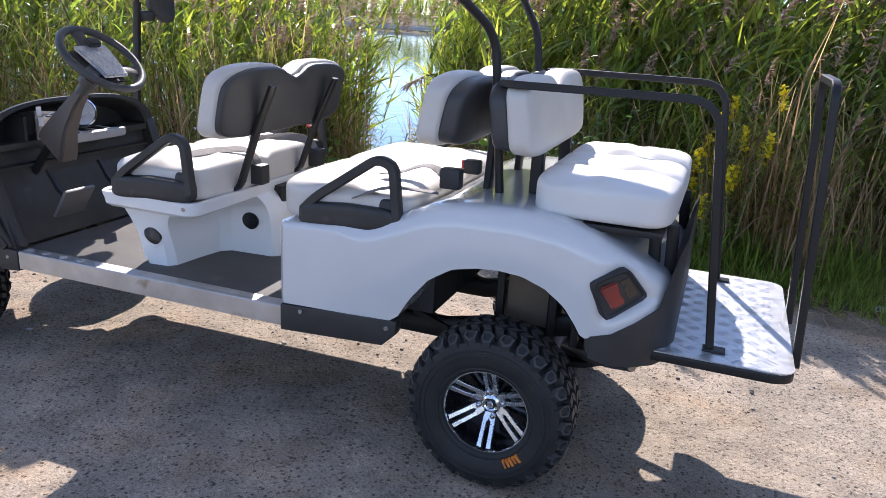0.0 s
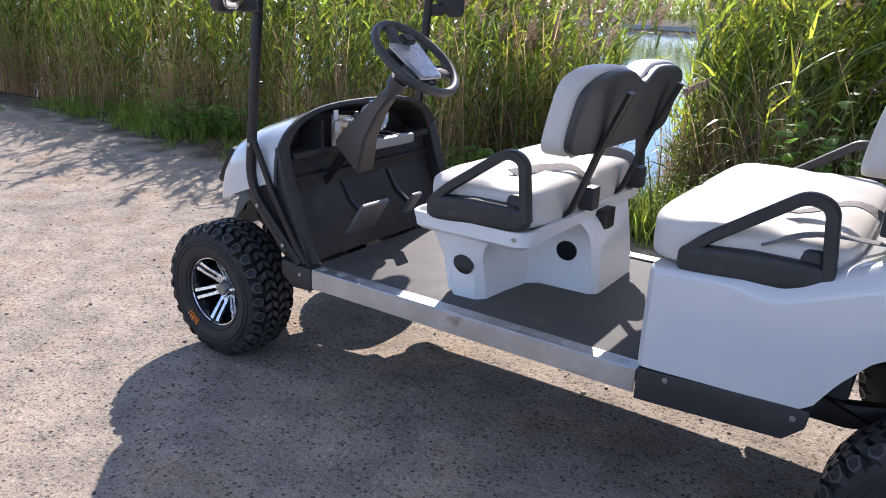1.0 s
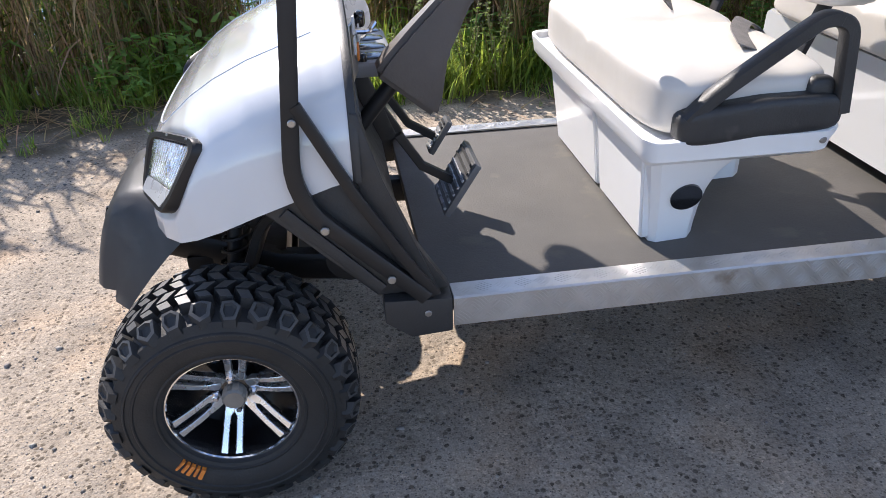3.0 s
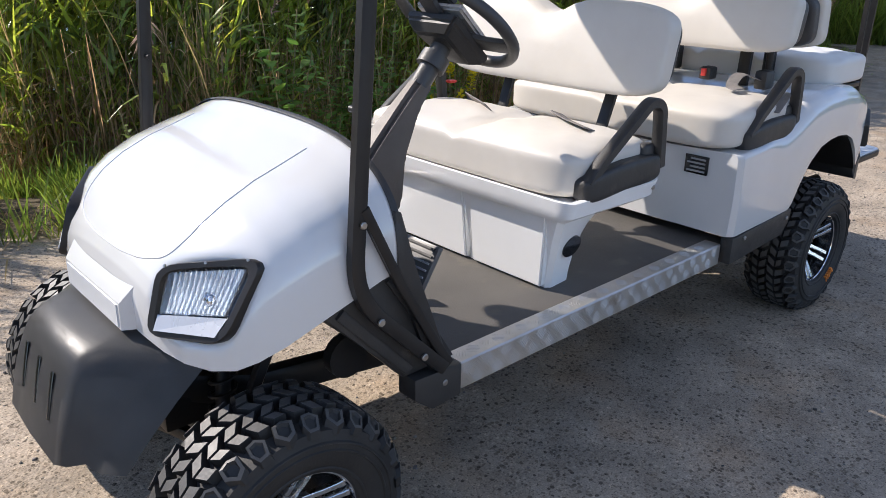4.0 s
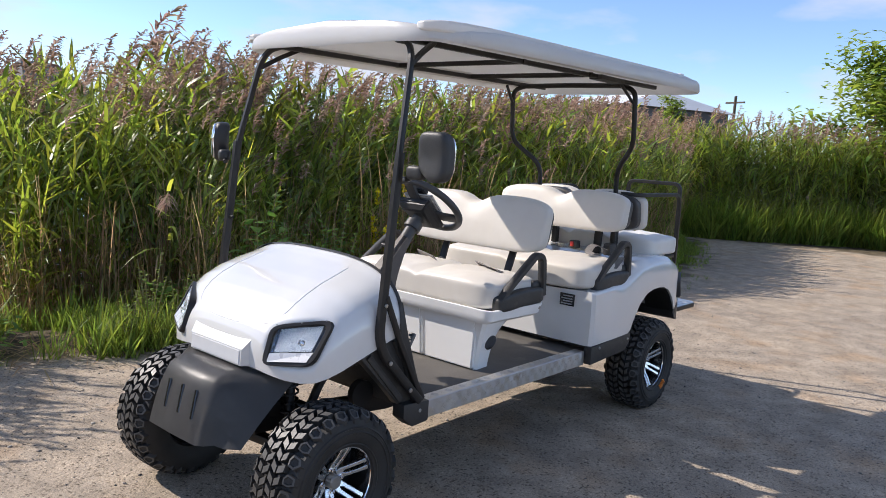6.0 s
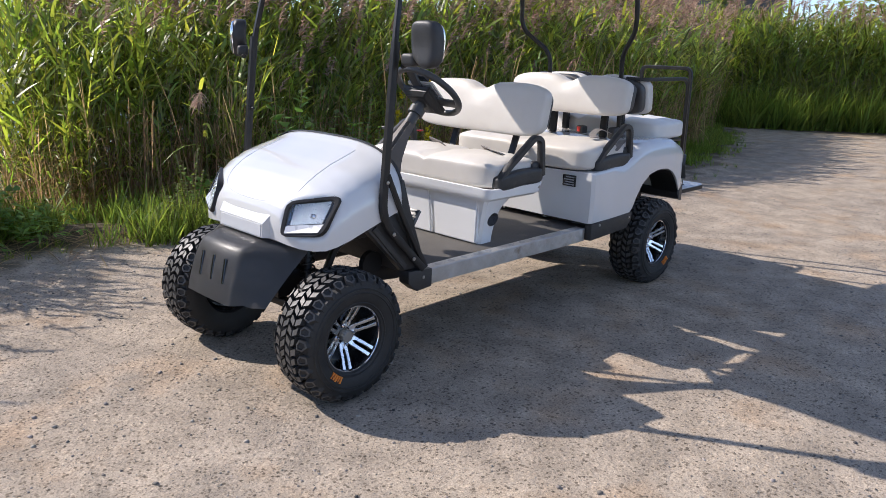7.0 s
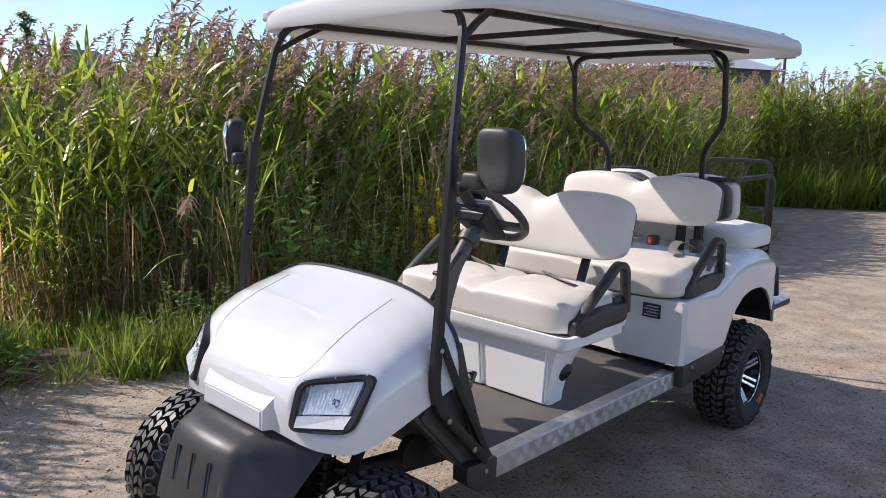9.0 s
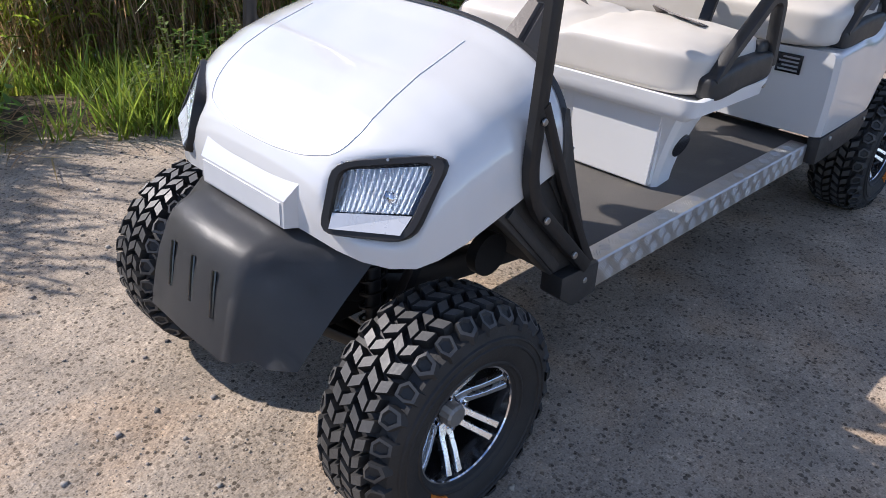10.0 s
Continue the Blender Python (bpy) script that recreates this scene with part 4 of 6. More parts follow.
clip = ((-0.03, 0.05), (0.03, 0.05), (0.03, 0.09), (-0.03, 0.09))
loft(bm, [[sx * a + sy * b + AX * 0.01 for a, b in clip], [sx * a + sy * b + AX * 0.034 for a, b in clip]])
bmesh.ops.bevel(bm, geom=list(bm.edges), offset=0.005, segments=2, affect="EDGES")
part("clip", bm, BLACK, steer, "black clip")
part("column_neck", rod(-AX * 0.02, -AX * 0.19, 0.026, 14), GREYP, steer)
part("collar", rod(-AX * 0.10, -AX * 0.135, 0.038, 14), GREYP, steer)
bm = bmesh.new()
q = sy
rows = []
for k, w0, w1, t in ((0.165, -0.026, 0.022, 0.026), (0.24, -0.026, 0.032, 0.030), (0.36, -0.054, 0.046, 0.042), (0.455, -0.108, 0.054, 0.052), (0.485, -0.115, 0.048, 0.05)):
    c = -AX * k
    rows.append([c + q * w0 - sx * t, c + q * w0 + sx * t, c + q * w1 + sx * t * 0.8, c + q * w1 - sx * t * 0.8])
loft(bm, rows)
bmesh.ops.bevel(bm, geom=list(bm.edges), offset=0.012, segments=2, affect="EDGES")
part("column_boot", bm, BOOT, steer, "dusty brown-black column cover")
part("column_shaft", rod(-AX * 0.44, -AX * 0.8, 0.018), STEEL, steer)

# pedals
ped = empty("pedals", (0.53, -0.26, 0.64), cart, "silver ribbed brake and accelerator pedals on black arms")
T = Matrix.Rotation(radians(-58), 4, "Y")
for y0, y1, zz, nm in ((-0.09, 0.07, 0.07, "brake_pedal"), (0.25, 0.31, 0.05, "accelerator_pedal")):
    bm = box(-zz, zz, y0, y1, -0.008, 0.008, bevel=0.004)
    bm.transform(T)
    p = part(nm, bm, SCOOP, ped, "silver ribbed metal pedal" if nm == "brake_pedal" else "")
    for i in range(7):
        b = box(-zz + 0.012 + i * (2 * zz - 0.024) / 6 - 0.003, -zz + 0.012 + i * (2 * zz - 0.024) / 6 + 0.003, y0 + 0.01, y1 - 0.01, 0.006, 0.012)
        b.transform(T)
        part("rib", b, SILVER if i < 5 else BLACK, p, smooth=0)
    part("pedal_arm", sweep([((y0 * 0), (y0 + y1) / 2, -0.01), (-0.08, (y0 + y1) / 2, 0.04), (-0.13, (y0 + y1) / 2, 0.12)], 0.01, square=True), STEEL, ped)

# ---- the golf cart: roof and posts ----
for s in (-1, 1):
    post = part("front_post", sweep(fillet([(0.42, s * 0.527, 0.485), (0.172, s * 0.532, 0.742), (0.240, s * 0.522, 1.46)], 0.09, 6), 0.016, 0.013, square=True, hint=(0, 1, 0)), STEEL, cart, "black square steel front post")
    part("upper_post", sweep(fillet([(0.222, s * 0.526, 1.30), (0.243, s * 0.516, 1.47), (0.315, s * 0.478, 1.815), (0.335, s * 0.44, 1.872), (0.345, s * 0.36, 1.885)], 0.05, 5), 0.0115, 0.0095, square=True, hint=(0, 1, 0)), STEEL, cart)
    part("post_brace", sweep([(0.306, s * 0.482, 1.785), (0.40, s * 0.453, 1.845), (0.49, s * 0.425, 1.893)], 0.0095, square=True), STEEL, cart)
    bolt((0.19, s * 0.545, 0.90), (0, s, 0), post)
    bolt((0.227, s * 0.548, 0.676), (0, s, 0), post, 0.009)
    bolt((0.349, s * 0.544, 0.546), (0, s, 0), post, 0.009)
    part("support_strut", sweep([(0.198, s * 0.536, 0.93), (0.29, s * 0.534, 0.74), (0.40, s * 0.53, 0.55), (0.44, s * 0.525, 0.49)], 0.011, 0.008, square=True, hint=(0, 1, 0)), STEEL, cart)
    part("clamp_knob", rod((0.207, s * 0.49, 1.12), (0.207, s * 0.535, 1.12), 0.007), STEEL, cart)
    # rear struts that flare out above the seat backs
    part("rear_strut", sweep(fillet([(2.375, s * 0.275, 0.80), (2.315, s * 0.28, 1.43), (2.195, s * 0.436, 1.575), (2.165, s * 0.432, 1.875), (2.165, s * 0.36, 1.908), (2.165, 0, 1.912)], 0.07, 6), 0.0145, 0.0145, n=12), STEEL, cart, "black tubular roof strut")
    part("strut_brace", rod((2.172, s * 0.432, 1.80), (2.055, s * 0.40, 1.900), 0.009), STEEL, cart)
    part("roof_rail", sweep([(0.34, s * 0.40, 1.888), (1.3, s * 0.40, 1.906), (2.46, s * 0.40, 1.928)], 0.013, 0.011, square=True), STEEL, cart)
part("roof_crossbar", sweep([(1.70, -0.42, 1.914), (1.70, 0.42, 1.914)], 0.012, square=True), STEEL, cart)
part("roof_crossbar", sweep([(1.11, -0.42, 1.902), (1.11, 0.42, 1.902)], 0.011, square=True), STEEL, cart)
part("handle_box", box(1.77, 2.02, -0.44, -0.36, 1.90, 1.925, bevel=0.006), BLACK, cart)

RX0, RX1, RW = 0.275, 2.745, 0.655


def roof_outline(inset, dz, n=96):
    """A rounded oblong that rises a little to the back and thins to a visor at the front."""
    out = []
    for i in range(n):
        a = 2 * math.pi * i / n
        c, s = math.cos(a), math.sin(a)
        e = 0.24
        x = (RX0 + RX1) / 2 + ((RX1 - RX0) / 2 - inset) * math.copysign(abs(c) ** e, c)
        y = (RW - inset) * math.copysign(abs(s) ** e, s)
        k = min(1.0, max(0.0, (x - RX0) / 0.42))
        front = 0.35 + 1.35 * max(0.0, 1 - (y / (RW - inset)) ** 2)
        k = front + (1 - front) * k * k * (3 - 2 * k)
        out.append((x, y, 1.891 + 0.019 * (x - RX0) + (dz * k if dz > 0 else dz)))
    return out


bm = bmesh.new()
loft(bm, [roof_outline(0.30, 0.030), roof_outline(0.07, 0.020), roof_outline(0.035, -0.012), roof_outline(0.006, -0.024), roof_outline(0.0, -0.014), roof_outline(0.004, 0.026), roof_outline(0.014, 0.042), roof_outline(0.035, 0.047), roof_outline(0.07, 0.046), roof_outline(0.10, 0.052), roof_outline(0.20, 0.072), roof_outline(0.34, 0.086), roof_outline(0.48, 0.094)])
roof = part("roof", bm, ROOFW, cart, "white moulded canopy roof with a rounded rim", 45)
for s in (-1, 1):
    # a raised moulding runs along each side, round at its front end
    ridge = superbox(1.43, s * 0.545, 1.944, 1.13, 0.085, 0.033, 5.0, 22, lambda u: (0.05 * max(0, -u.x) ** 6 * max(0, s * u.y), 0, 0.021 * u.x))
    part("roof_moulding", ridge, ROOFW, roof, "raised moulding along the roof edge", 80)
part("drain_cap", superbox(2.36, -0.60, 1.985, 0.025, 0.02, 0.012, 3, 6), WHITE, roof)


def mirror(s):
    """A wing mirror; the far one is folded forward, so that its glass looks ahead."""
    m = empty("side_mirror", (0.256, s * 0.672, 1.44), cart, "black plastic wing mirror on a folding arm")
    g = -1 if s > 0 else 1
    if s > 0:
        m.rotation_euler = (0, 0, radians(-25))
    cut = lambda u: (0.012 * g * (1 - u.z * u.z), 0.010 * s * max(0, -u.z) * max(0, -u.y * s), 0.045 * max(0, -u.z) * max(0, -u.y * s))
    part("shell", superbox(0, s * 0.006, 0.012, 0.036, 0.070, 0.090, 4.2, 12, cut), BLACK, m, "matt black mirror housing")
    part("foot", superbox(0.0, -s * 0.075, -0.048, 0.026, 0.040, 0.026, 4, 8), BLACK, m)
    part("mirror_glass", superbox(0.036 * g, s * 0.006, 0.014, 0.008, 0.060, 0.078, 4.5, 10, cut), CHROME, m, "mirror glass")
    part("arm", rod((0.0, -s * 0.125, -0.075), (0, -s * 0.06, -0.05), 0.011), STEEL, m)


mirror(-1)
mirror(1)

# ---- the golf cart: seats ----


def cushion(name, x0, x1, z0, z1, w, parent, label, valley=0.022, mat_=VINYL, seams=(0.0,)):
    cx, cz = (x0 + x1) / 2, (z0 + z1) / 2

    def warp(u):
        d = 0
        if u.z > 0:
            k0 = min(1.0, u.z / 0.9) ** 1.5
            d -= k0 * sum(valley * math.exp(-((u.y - k) / 0.05) ** 2) * 0.8 for k in seams)
            d += k0 * 0.014 * (1 - u.x * u.x) * (1 - min(1, abs(abs(u.y) - 0.5) / 0.5) ** 2) - k0 * (0.004 * math.sin(9 * u.y + 3 * u.x) + 0.0025 * math.sin(23 * u.y - 7 * u.x) + 0.002 * math.sin(11 * u.x + 17 * u.y)) * (1 - u.x * u.x)
        return (0, 0, d)
    c = part(name, superbox(cx, 0, cz, (x1 - x0) / 2, w, (z1 - z0) / 2, 7, 20 if len(seams) < 2 else 44, warp), mat_, parent, label, 60)
    return c


def backrest(name, x, z0, z1, w, lean, face, parent, label, shell=0.0, notch=0.045):
    """face: -1 looks forward, 1 backward."""
    hz, cz = (z1 - z0) / 2, (z0 + z1) / 2

    def warp(u):
        dz = 0
        if u.z > 0:
            dz -= notch * math.exp(-(u.y / 0.17) ** 2) * u.z
            dz -= 0.02 * u.z * max(0, abs(u.y) - 0.55) ** 2 / 0.2
        bulge = 0.012 * (1 - u.y * u.y) * (1 - u.z * u.z) * face if u.x * face > 0 else 0
        return (lean * u.z * hz + bulge, 0, dz)
    b = empty(name, (x, 0, cz), parent, label)
    part("pad", superbox(0, 0, 0, 0.046, w, hz, 6.5, 20, warp), VINYL, b, "cream vinyl pad", 60)
    part("shell", superbox(-face * (0.042 + shell), 0, -0.004, 0.026 + 0.8 * shell, w - 0.012, hz - 0.008, 5.5, 18, lambda u: (warp(u)[0], 0, warp(u)[2])), GREYP, b, "black moulded back shell", 60)
    return b


def armrest(s, x, z, parent, label="black hip restraint with a looped grip"):
    a = empty("armrest", (x, s * 0.49, z), parent, label)
    part("base", superbox(0.17, -s * 0.012, 0.034, 0.178, 0.036, 0.042, 5, 10, lambda u: (0, 0, -0.016 * max(0, -u.x))), BLACK, a)
    pts = fillet([(0.01, 0, 0.035), (0.06, 0, 0.085), (0.27, 0, 0.232), (0.325, 0, 0.215), (0.345, 0, 0.03)], 0.06, 6)
    part("grip", sweep(pts, 0.015, 0.018, square=True, hint=(0, 1, 0)), BLACK, a)
    part("belt_bracket", superbox(0.30, -s * 0.02, 0.06, 0.03, 0.02, 0.045, 4, 6), BLACK, a)
    return a


def belt(pts, parent, w=0.022):
    return part("seat_belt", sweep(fillet(pts, 0.06, 4), w, 0.0018, square=True), WEB, parent, "grey seat belt webbing")


pod = empty("front_seat_pod", (0, 0, 0), cart, "white moulded seat pod with black plugs")


def pod_ring(z):
    k = (z - 0.466) / (0.742 - 0.466)
    f = lambda a, b: a + (b - a) * k ** 1.5
    g = lambda a, b: a + (b - a) * k ** 3.2
    # the notch behind the near foot closes only towards the top
    h = lambda a, b: a + (b - a) * k ** 5.5
    return [(f(0.975, 0.92), f(-0.355, -0.44), z), (f(0.99, 0.94), f(-0.368, -0.455), z), (h(1.07, 1.10), f(-0.36, -0.45), z), (h(1.095, 1.21), f(-0.33, -0.44), z),
            (h(1.105, 1.25), h(-0.22, -0.41), z), (h(1.125, 1.27), h(-0.09, -0.33), z), (h(1.16, 1.28), h(-0.058, -0.23), z), (h(1.345, 1.30), h(-0.045, -0.1), z), (h(1.37, 1.30), h(-0.02, 0.02), z),
            (f(1.37, 1.30), f(0.30, 0.38), z), (f(1.33, 1.27), f(0.35, 0.43), z), (f(0.99, 0.94), f(0.368, 0.455), z), (f(0.975, 0.92), f(0.355, 0.44), z)]


bm = loft(bmesh.new(), [pod_ring(z) for z in (0.466, 0.50, 0.55, 0.60, 0.635, 0.66, 0.685, 0.705, 0.725, 0.742)])
part("pod_body", bm, POD, pod, "", 32)
for y0, y1 in ((-0.385, -0.06), (-0.03, 0.385)):
    pts = []
    for y, z in ((y0 * 0.92, 0.474), (y1 * 0.92, 0.474), (y1, 0.715), (y0, 0.715)):
        k2 = ((z - 0.466) / 0.276) ** 1.5
        pts.append(Vector((0.957 - 0.032 * k2, y, z)))
    bm = loft(bmesh.new(), [[p + Vector((-0.003, 0, 0)) for p in pts], [p + Vector((0.03, 0, 0)) for p in pts]])
    bmesh.ops.bevel(bm, geom=list(bm.edges), offset=0.006, segments=2, affect="EDGES")
    part("front_panel", bm, POD, pod)
part("plug", disc((1.037, -0.388, 0.60), (-0.03, -1, -0.3), 0.037, 0.012, 28), RIMBLK, pod, "round black plug")
part("plug", disc((1.255, -0.050, 0.615), (0.05, -1, -0.1), 0.037, 0.012, 28), RIMBLK, pod, "round black plug")
part("plug", disc((1.037, 0.388, 0.60), (-0.03, 1, -0.3), 0.037, 0.012, 28), RIMBLK, pod, "round black plug")


def tray_ring(grow, z):
    c = [(0.875, 0.515), (1.50, 0.53)]
    out = []
    for x, y, a0 in ((0.915, -0.445, 180), (1.262, -0.45, 270), (1.262, 0.45, 0), (0.915, 0.445, 90)):
        r = 0.05 + grow
        for i in range(6):
            a = radians(a0 + 90 * i / 5)
            out.append((x + r * math.cos(a) * (0.5 if x < 1 else 1), y + r * math.sin(a), z))
    return out


part("tray", loft(bmesh.new(), [tray_ring(-0.03, 0.715), tray_ring(-0.004, 0.732), tray_ring(0.0, 0.752), tray_ring(0.008, 0.770), tray_ring(0.010, 0.780), tray_ring(0.002, 0.783), tray_ring(-0.012, 0.780), tray_ring(-0.02, 0.765)]), POD, pod, "white seat tray with a rolled lip", 35)
bolt((1.27, -0.50, 0.758), (0, -1, 0), pod)
part("bracket", box(1.30, 1.345, 0.04, 0.14, 0.68, 0.755, bevel=0.006), STEEL, pod, "black steel bracket")
seat1 = empty("front_seat", (0, 0, 0), cart, "cream vinyl bench seat with hip restraints")
cushion("seat_cushion", 0.908, 1.31, 0.765, 0.905, 0.475, seat1, "cream vinyl bench cushion")
backrest("seat_back", 1.355, 1.0, 1.272, 0.458, 0.2, -1, seat1, "cream bench backrest with a black shell")
for s in (-1, 1):
    armrest(s, 0.955, 0.785, seat1)
    sup = part("back_support", sweep(fillet([(1.285, s * 0.225, 0.778), (1.325, s * 0.225, 0.80), (1.405, s * 0.23, 1.02), (1.485, s * 0.24, 1.20)], 0.04), 0.02, 0.008, square=True, hint=(1, 0, 0)), STEEL, seat1, "black steel back support")
belt([(1.33, -0.10, 0.80), (1.325, -0.10, 0.89), (1.27, -0.10, 0.925), (1.20, -0.20, 0.925), (1.16, -0.33, 0.92)], seat1)
belt([(1.33, 0.36, 0.80), (1.325, 0.36, 0.90), (1.25, 0.30, 0.925), (1.16, 0.10, 0.92)], seat1)
part("buckle", box(1.30, 1.36, -0.13, -0.07, 0.79, 0.87, bevel=0.008), BLACK, seat1)
part("buckle", box(1.30, 1.36, 0.33, 0.39, 0.79, 0.87, bevel=0.008), BLACK, seat1)
part("buckle_button", box(1.255, 1.285, 0.40, 0.43, 0.955, 0.965, bevel=0.003), REDBTN, seat1, "red buckle button")

# rear body
def tail_frame(s):
    q = [Vector((x, s * y, z)) for x, y, z in ((2.725, 0.566, 0.762), (2.822, 0.522, 0.815), (2.885, 0.455, 0.715), (2.780, 0.556, 0.648))]
    nrm = (q[2] - q[0]).cross(q[3] - q[1]).normalized()
    return q, sum(q, Vector()) / 4, nrm if nrm.y * s > 0 else -nrm


ARCH = [(1.60, 0.50), (2.105, 0.515), (2.135, 0.535), (2.175, 0.605), (2.235, 0.680), (2.31, 0.728), (2.39, 0.746), (2.46, 0.750), (2.53, 0.744), (2.60, 0.718), (2.66, 0.672), (2.700, 0.615), (2.720, 0.580), (2.80, 0.600), (2.90, 0.635), (2.96, 0.66)]
TOP = [(1.60, 0.785), (1.67, 0.790), (1.9, 0.805), (2.02, 0.83), (2.12, 0.87), (2.22, 0.915), (2.32, 0.932), (2.48, 0.938), (2.62, 0.925), (2.72, 0.89), (2.80, 0.85), (2.87, 0.80), (2.92, 0.77), (2.95, 0.73)]
WID = [(1.60, 0.555), (1.70, 0.556), (1.72, 0.560), (2.6, 0.564), (2.72, 0.556), (2.80, 0.535), (2.86, 0.500), (2.91, 0.45), (2.95, 0.38)]
rows = []
xs = sorted(set([1.698, 1.702, 1.708, 1.715] + [1.73 + 0.035 * i for i in range(11)] + [2.105 + 0.016 * i for i in range(54)]))
for x in xs:
    b, t, w = lerp(ARCH, x), lerp(TOP, x), lerp(WID, x)
    if x < 1.715:
        w -= 0.014 * (1.715 - x) / 0.017
    r = min(0.07, (t - b) * 0.45) if x > 2.0 else 0.02 + 0.05 * max(0, (x - 1.9)) / 0.1
    left = [(x, -w + 0.02, b)] + [(x, -w - 0.004 * math.sin(math.pi * i / 10), b + 0.001 + (t - r - b - 0.001) * i / 10) for i in range(11)]
    for i in range(1, 7):
        a = math.pi / 2 * i / 6
        left.append((x, -w + r * (1 - math.cos(a)), t - r * (1 - math.sin(a))))
    left += [(x, -w * 0.72, t - 0.004), (x, -w * 0.4, t - 0.01)]
    rows.append(left + [(a, -y, c) for a, y, c in left[::-1]])
bm = loft(bmesh.new(), rows)
for s in (-1, 1):
    q, ctr, nrm = tail_frame(s)
    for v in bm.verts:
        d = (v.co - ctr).dot(nrm)
        if d > -0.012 and v.co.y * s > 0.2 and v.co.x > 2.65:
            flat = v.co - nrm * d
            inside = 1.0
            for a, b in zip(q, q[1:] + q[:1]):
                inn = nrm.cross(b - a).normalized()
                if inn.dot(ctr - a) < 0:
                    inn = -inn
                inside = min(inside, inn.dot(flat - a) / 0.015 + 1.2)
            if inside > 0:
                v.co -= nrm * (d + 0.012) * min(1.0, inside)
body = part("rear_body", bm, WHITE, cart, "glossy white rear body with round wheel arches", 38)
for s in (-1, 1):
    n = 20
    rings = []
    for y in (0.555, 0.26):
        rings.append([(2.43 + 0.335 * math.cos(math.pi * i / n), s * y, 0.40 + 0.375 * math.sin(math.pi * i / n)) for i in range(9, 18)])
    bm = bmesh.new()
    loft(bm, rings, closed=False)
    bmesh.ops.solidify(bm, geom=list(bm.faces), thickness=0.006)
    part("wheel_well", bm, BLACK, cart, "black plastic wheel well liner")
    # Added black sheet that keeps the open rear half of the arch dark.
    bm = bmesh.new()
    loft(bm, [[(2.43 + 0.325 * math.cos(math.pi * i / n), s * y, 0.40 + 0.368 * math.sin(math.pi * i / n)) for i in range(3, 10)] for y in (0.552, 0.36)], closed=False)
    bmesh.ops.solidify(bm, geom=list(bm.faces), thickness=0.006)
    part("arch_dark_sheet", bm, BLACK, cart)
    # tail lamp
    P, ctr, nrm = tail_frame(s)
    bm = bmesh.new()

    def tring(k, o):
        q = [ctr + (v - ctr) * k for v in P]
        out = []
        for i in range(4):
            a, b = q[i].lerp(q[i - 1], 0.15), q[i].lerp(q[(i + 1) % 4], 0.15)
            out += [a + nrm * o, (a + b + q[i] * 2) / 4 + nrm * o, b + nrm * o]
        return out
    lamp = part("tail_lamp", loft(bm, [tring(1.0, -0.03), tring(1.0, 0.006), tring(0.94, 0.012), tring(0.86, 0.010), tring(0.80, 0.003)]), BLACK, cart, "dark tail lamp with a red lens")
    bm = bmesh.new()
    q = [P[0].lerp(P[1], u).lerp(P[3].lerp(P[2], u), v) for u, v in ((0.16, 0.2), (0.58, 0.2), (0.52, 0.82), (0.22, 0.8))]
    loft(bm, [[p + nrm * 0.002 for p in q], [p + nrm * 0.011 for p in q]])
    bmesh.ops.bevel(bm, geom=list(bm.edges), offset=0.005, segments=2, affect="EDGES")
    part("red_lens", bm, RED, lamp, "red plastic lens")
    part("reflector", loft(bmesh.new(), [[P[0].lerp(P[1], u).lerp(P[3].lerp(P[2], u), v) + nrm * o for u, v in ((0.64, 0.25), (0.86, 0.25), (0.84, 0.75), (0.62, 0.78))] for o in (0.002, 0.008)]), RIMBLK, lamp)

# rear bumper, wrapping round the tail
rows = []
for x, w, z0, z1 in ((2.728, 0.546, 0.558, 0.583), (2.745, 0.552, 0.522, 0.592), (2.80, 0.541, 0.505, 0.605), (2.86, 0.511, 0.50, 0.64), (2.92, 0.461, 0.50, 0.68), (2.955, 0.41, 0.505, 0.84), (2.97, 0.36, 0.52, 0.88)):
    rows.append([(x, -w, z0), (x, -w, z1), (x, -w + 0.09, z1), (x, w - 0.09, z1), (x, w, z1), (x, w, z0)])
part("rear_bumper", loft(bmesh.new(), rows), BLACK, cart, "black plastic rear bumper", 30)

seat2 = empty("middle_seat", (0, 0, 0), cart, "cream vinyl middle bench with hip restraints")
cushion("seat_cushion", 1.652, 2.16, 0.79, 0.93, 0.520, seat2, "cream vinyl bench cushion")
backrest("seat_back", 2.172, 1.07, 1.305, 0.452, 0.18, -1, seat2, "cream middle bench backrest", 0.02)
backrest("rear_seat_back", 2.445, 1.065, 1.31, 0.435, -0.12, 1, seat2, "cream rear-facing backrest", 0.02)
for s in (-1, 1):
    armrest(s, 1.765, 0.805, seat2).location.y = s * 0.522
    part("back_support", sweep([(2.30, s * 0.20, 0.92), (2.31, s * 0.20, 1.10)], 0.024, 0.012, square=True, hint=(1, 0, 0)), STEEL, seat2)
    part("seat_post", sweep([(2.47, s * 0.22, 0.93), (2.47, s * 0.22, 1.10)], 0.02, square=True), STEEL, seat2)
belt([(2.22, -0.34, 0.95), (2.12, -0.28, 1.0), (2.02, -0.30, 0.955), (1.98, -0.36, 0.955)], seat2)
belt([(2.20, -0.42, 0.93), (2.06, -0.50, 0.95), (1.95, -0.515, 0.90)], seat2)
part("buckle", box(2.18, 2.25, -0.36, -0.31, 0.93, 1.0, bevel=0.01), BLACK, seat2)
part("buckle", box(2.18, 2.24, -0.12, -0.07, 0.94, 0.99, bevel=0.01), BLACK, seat2)
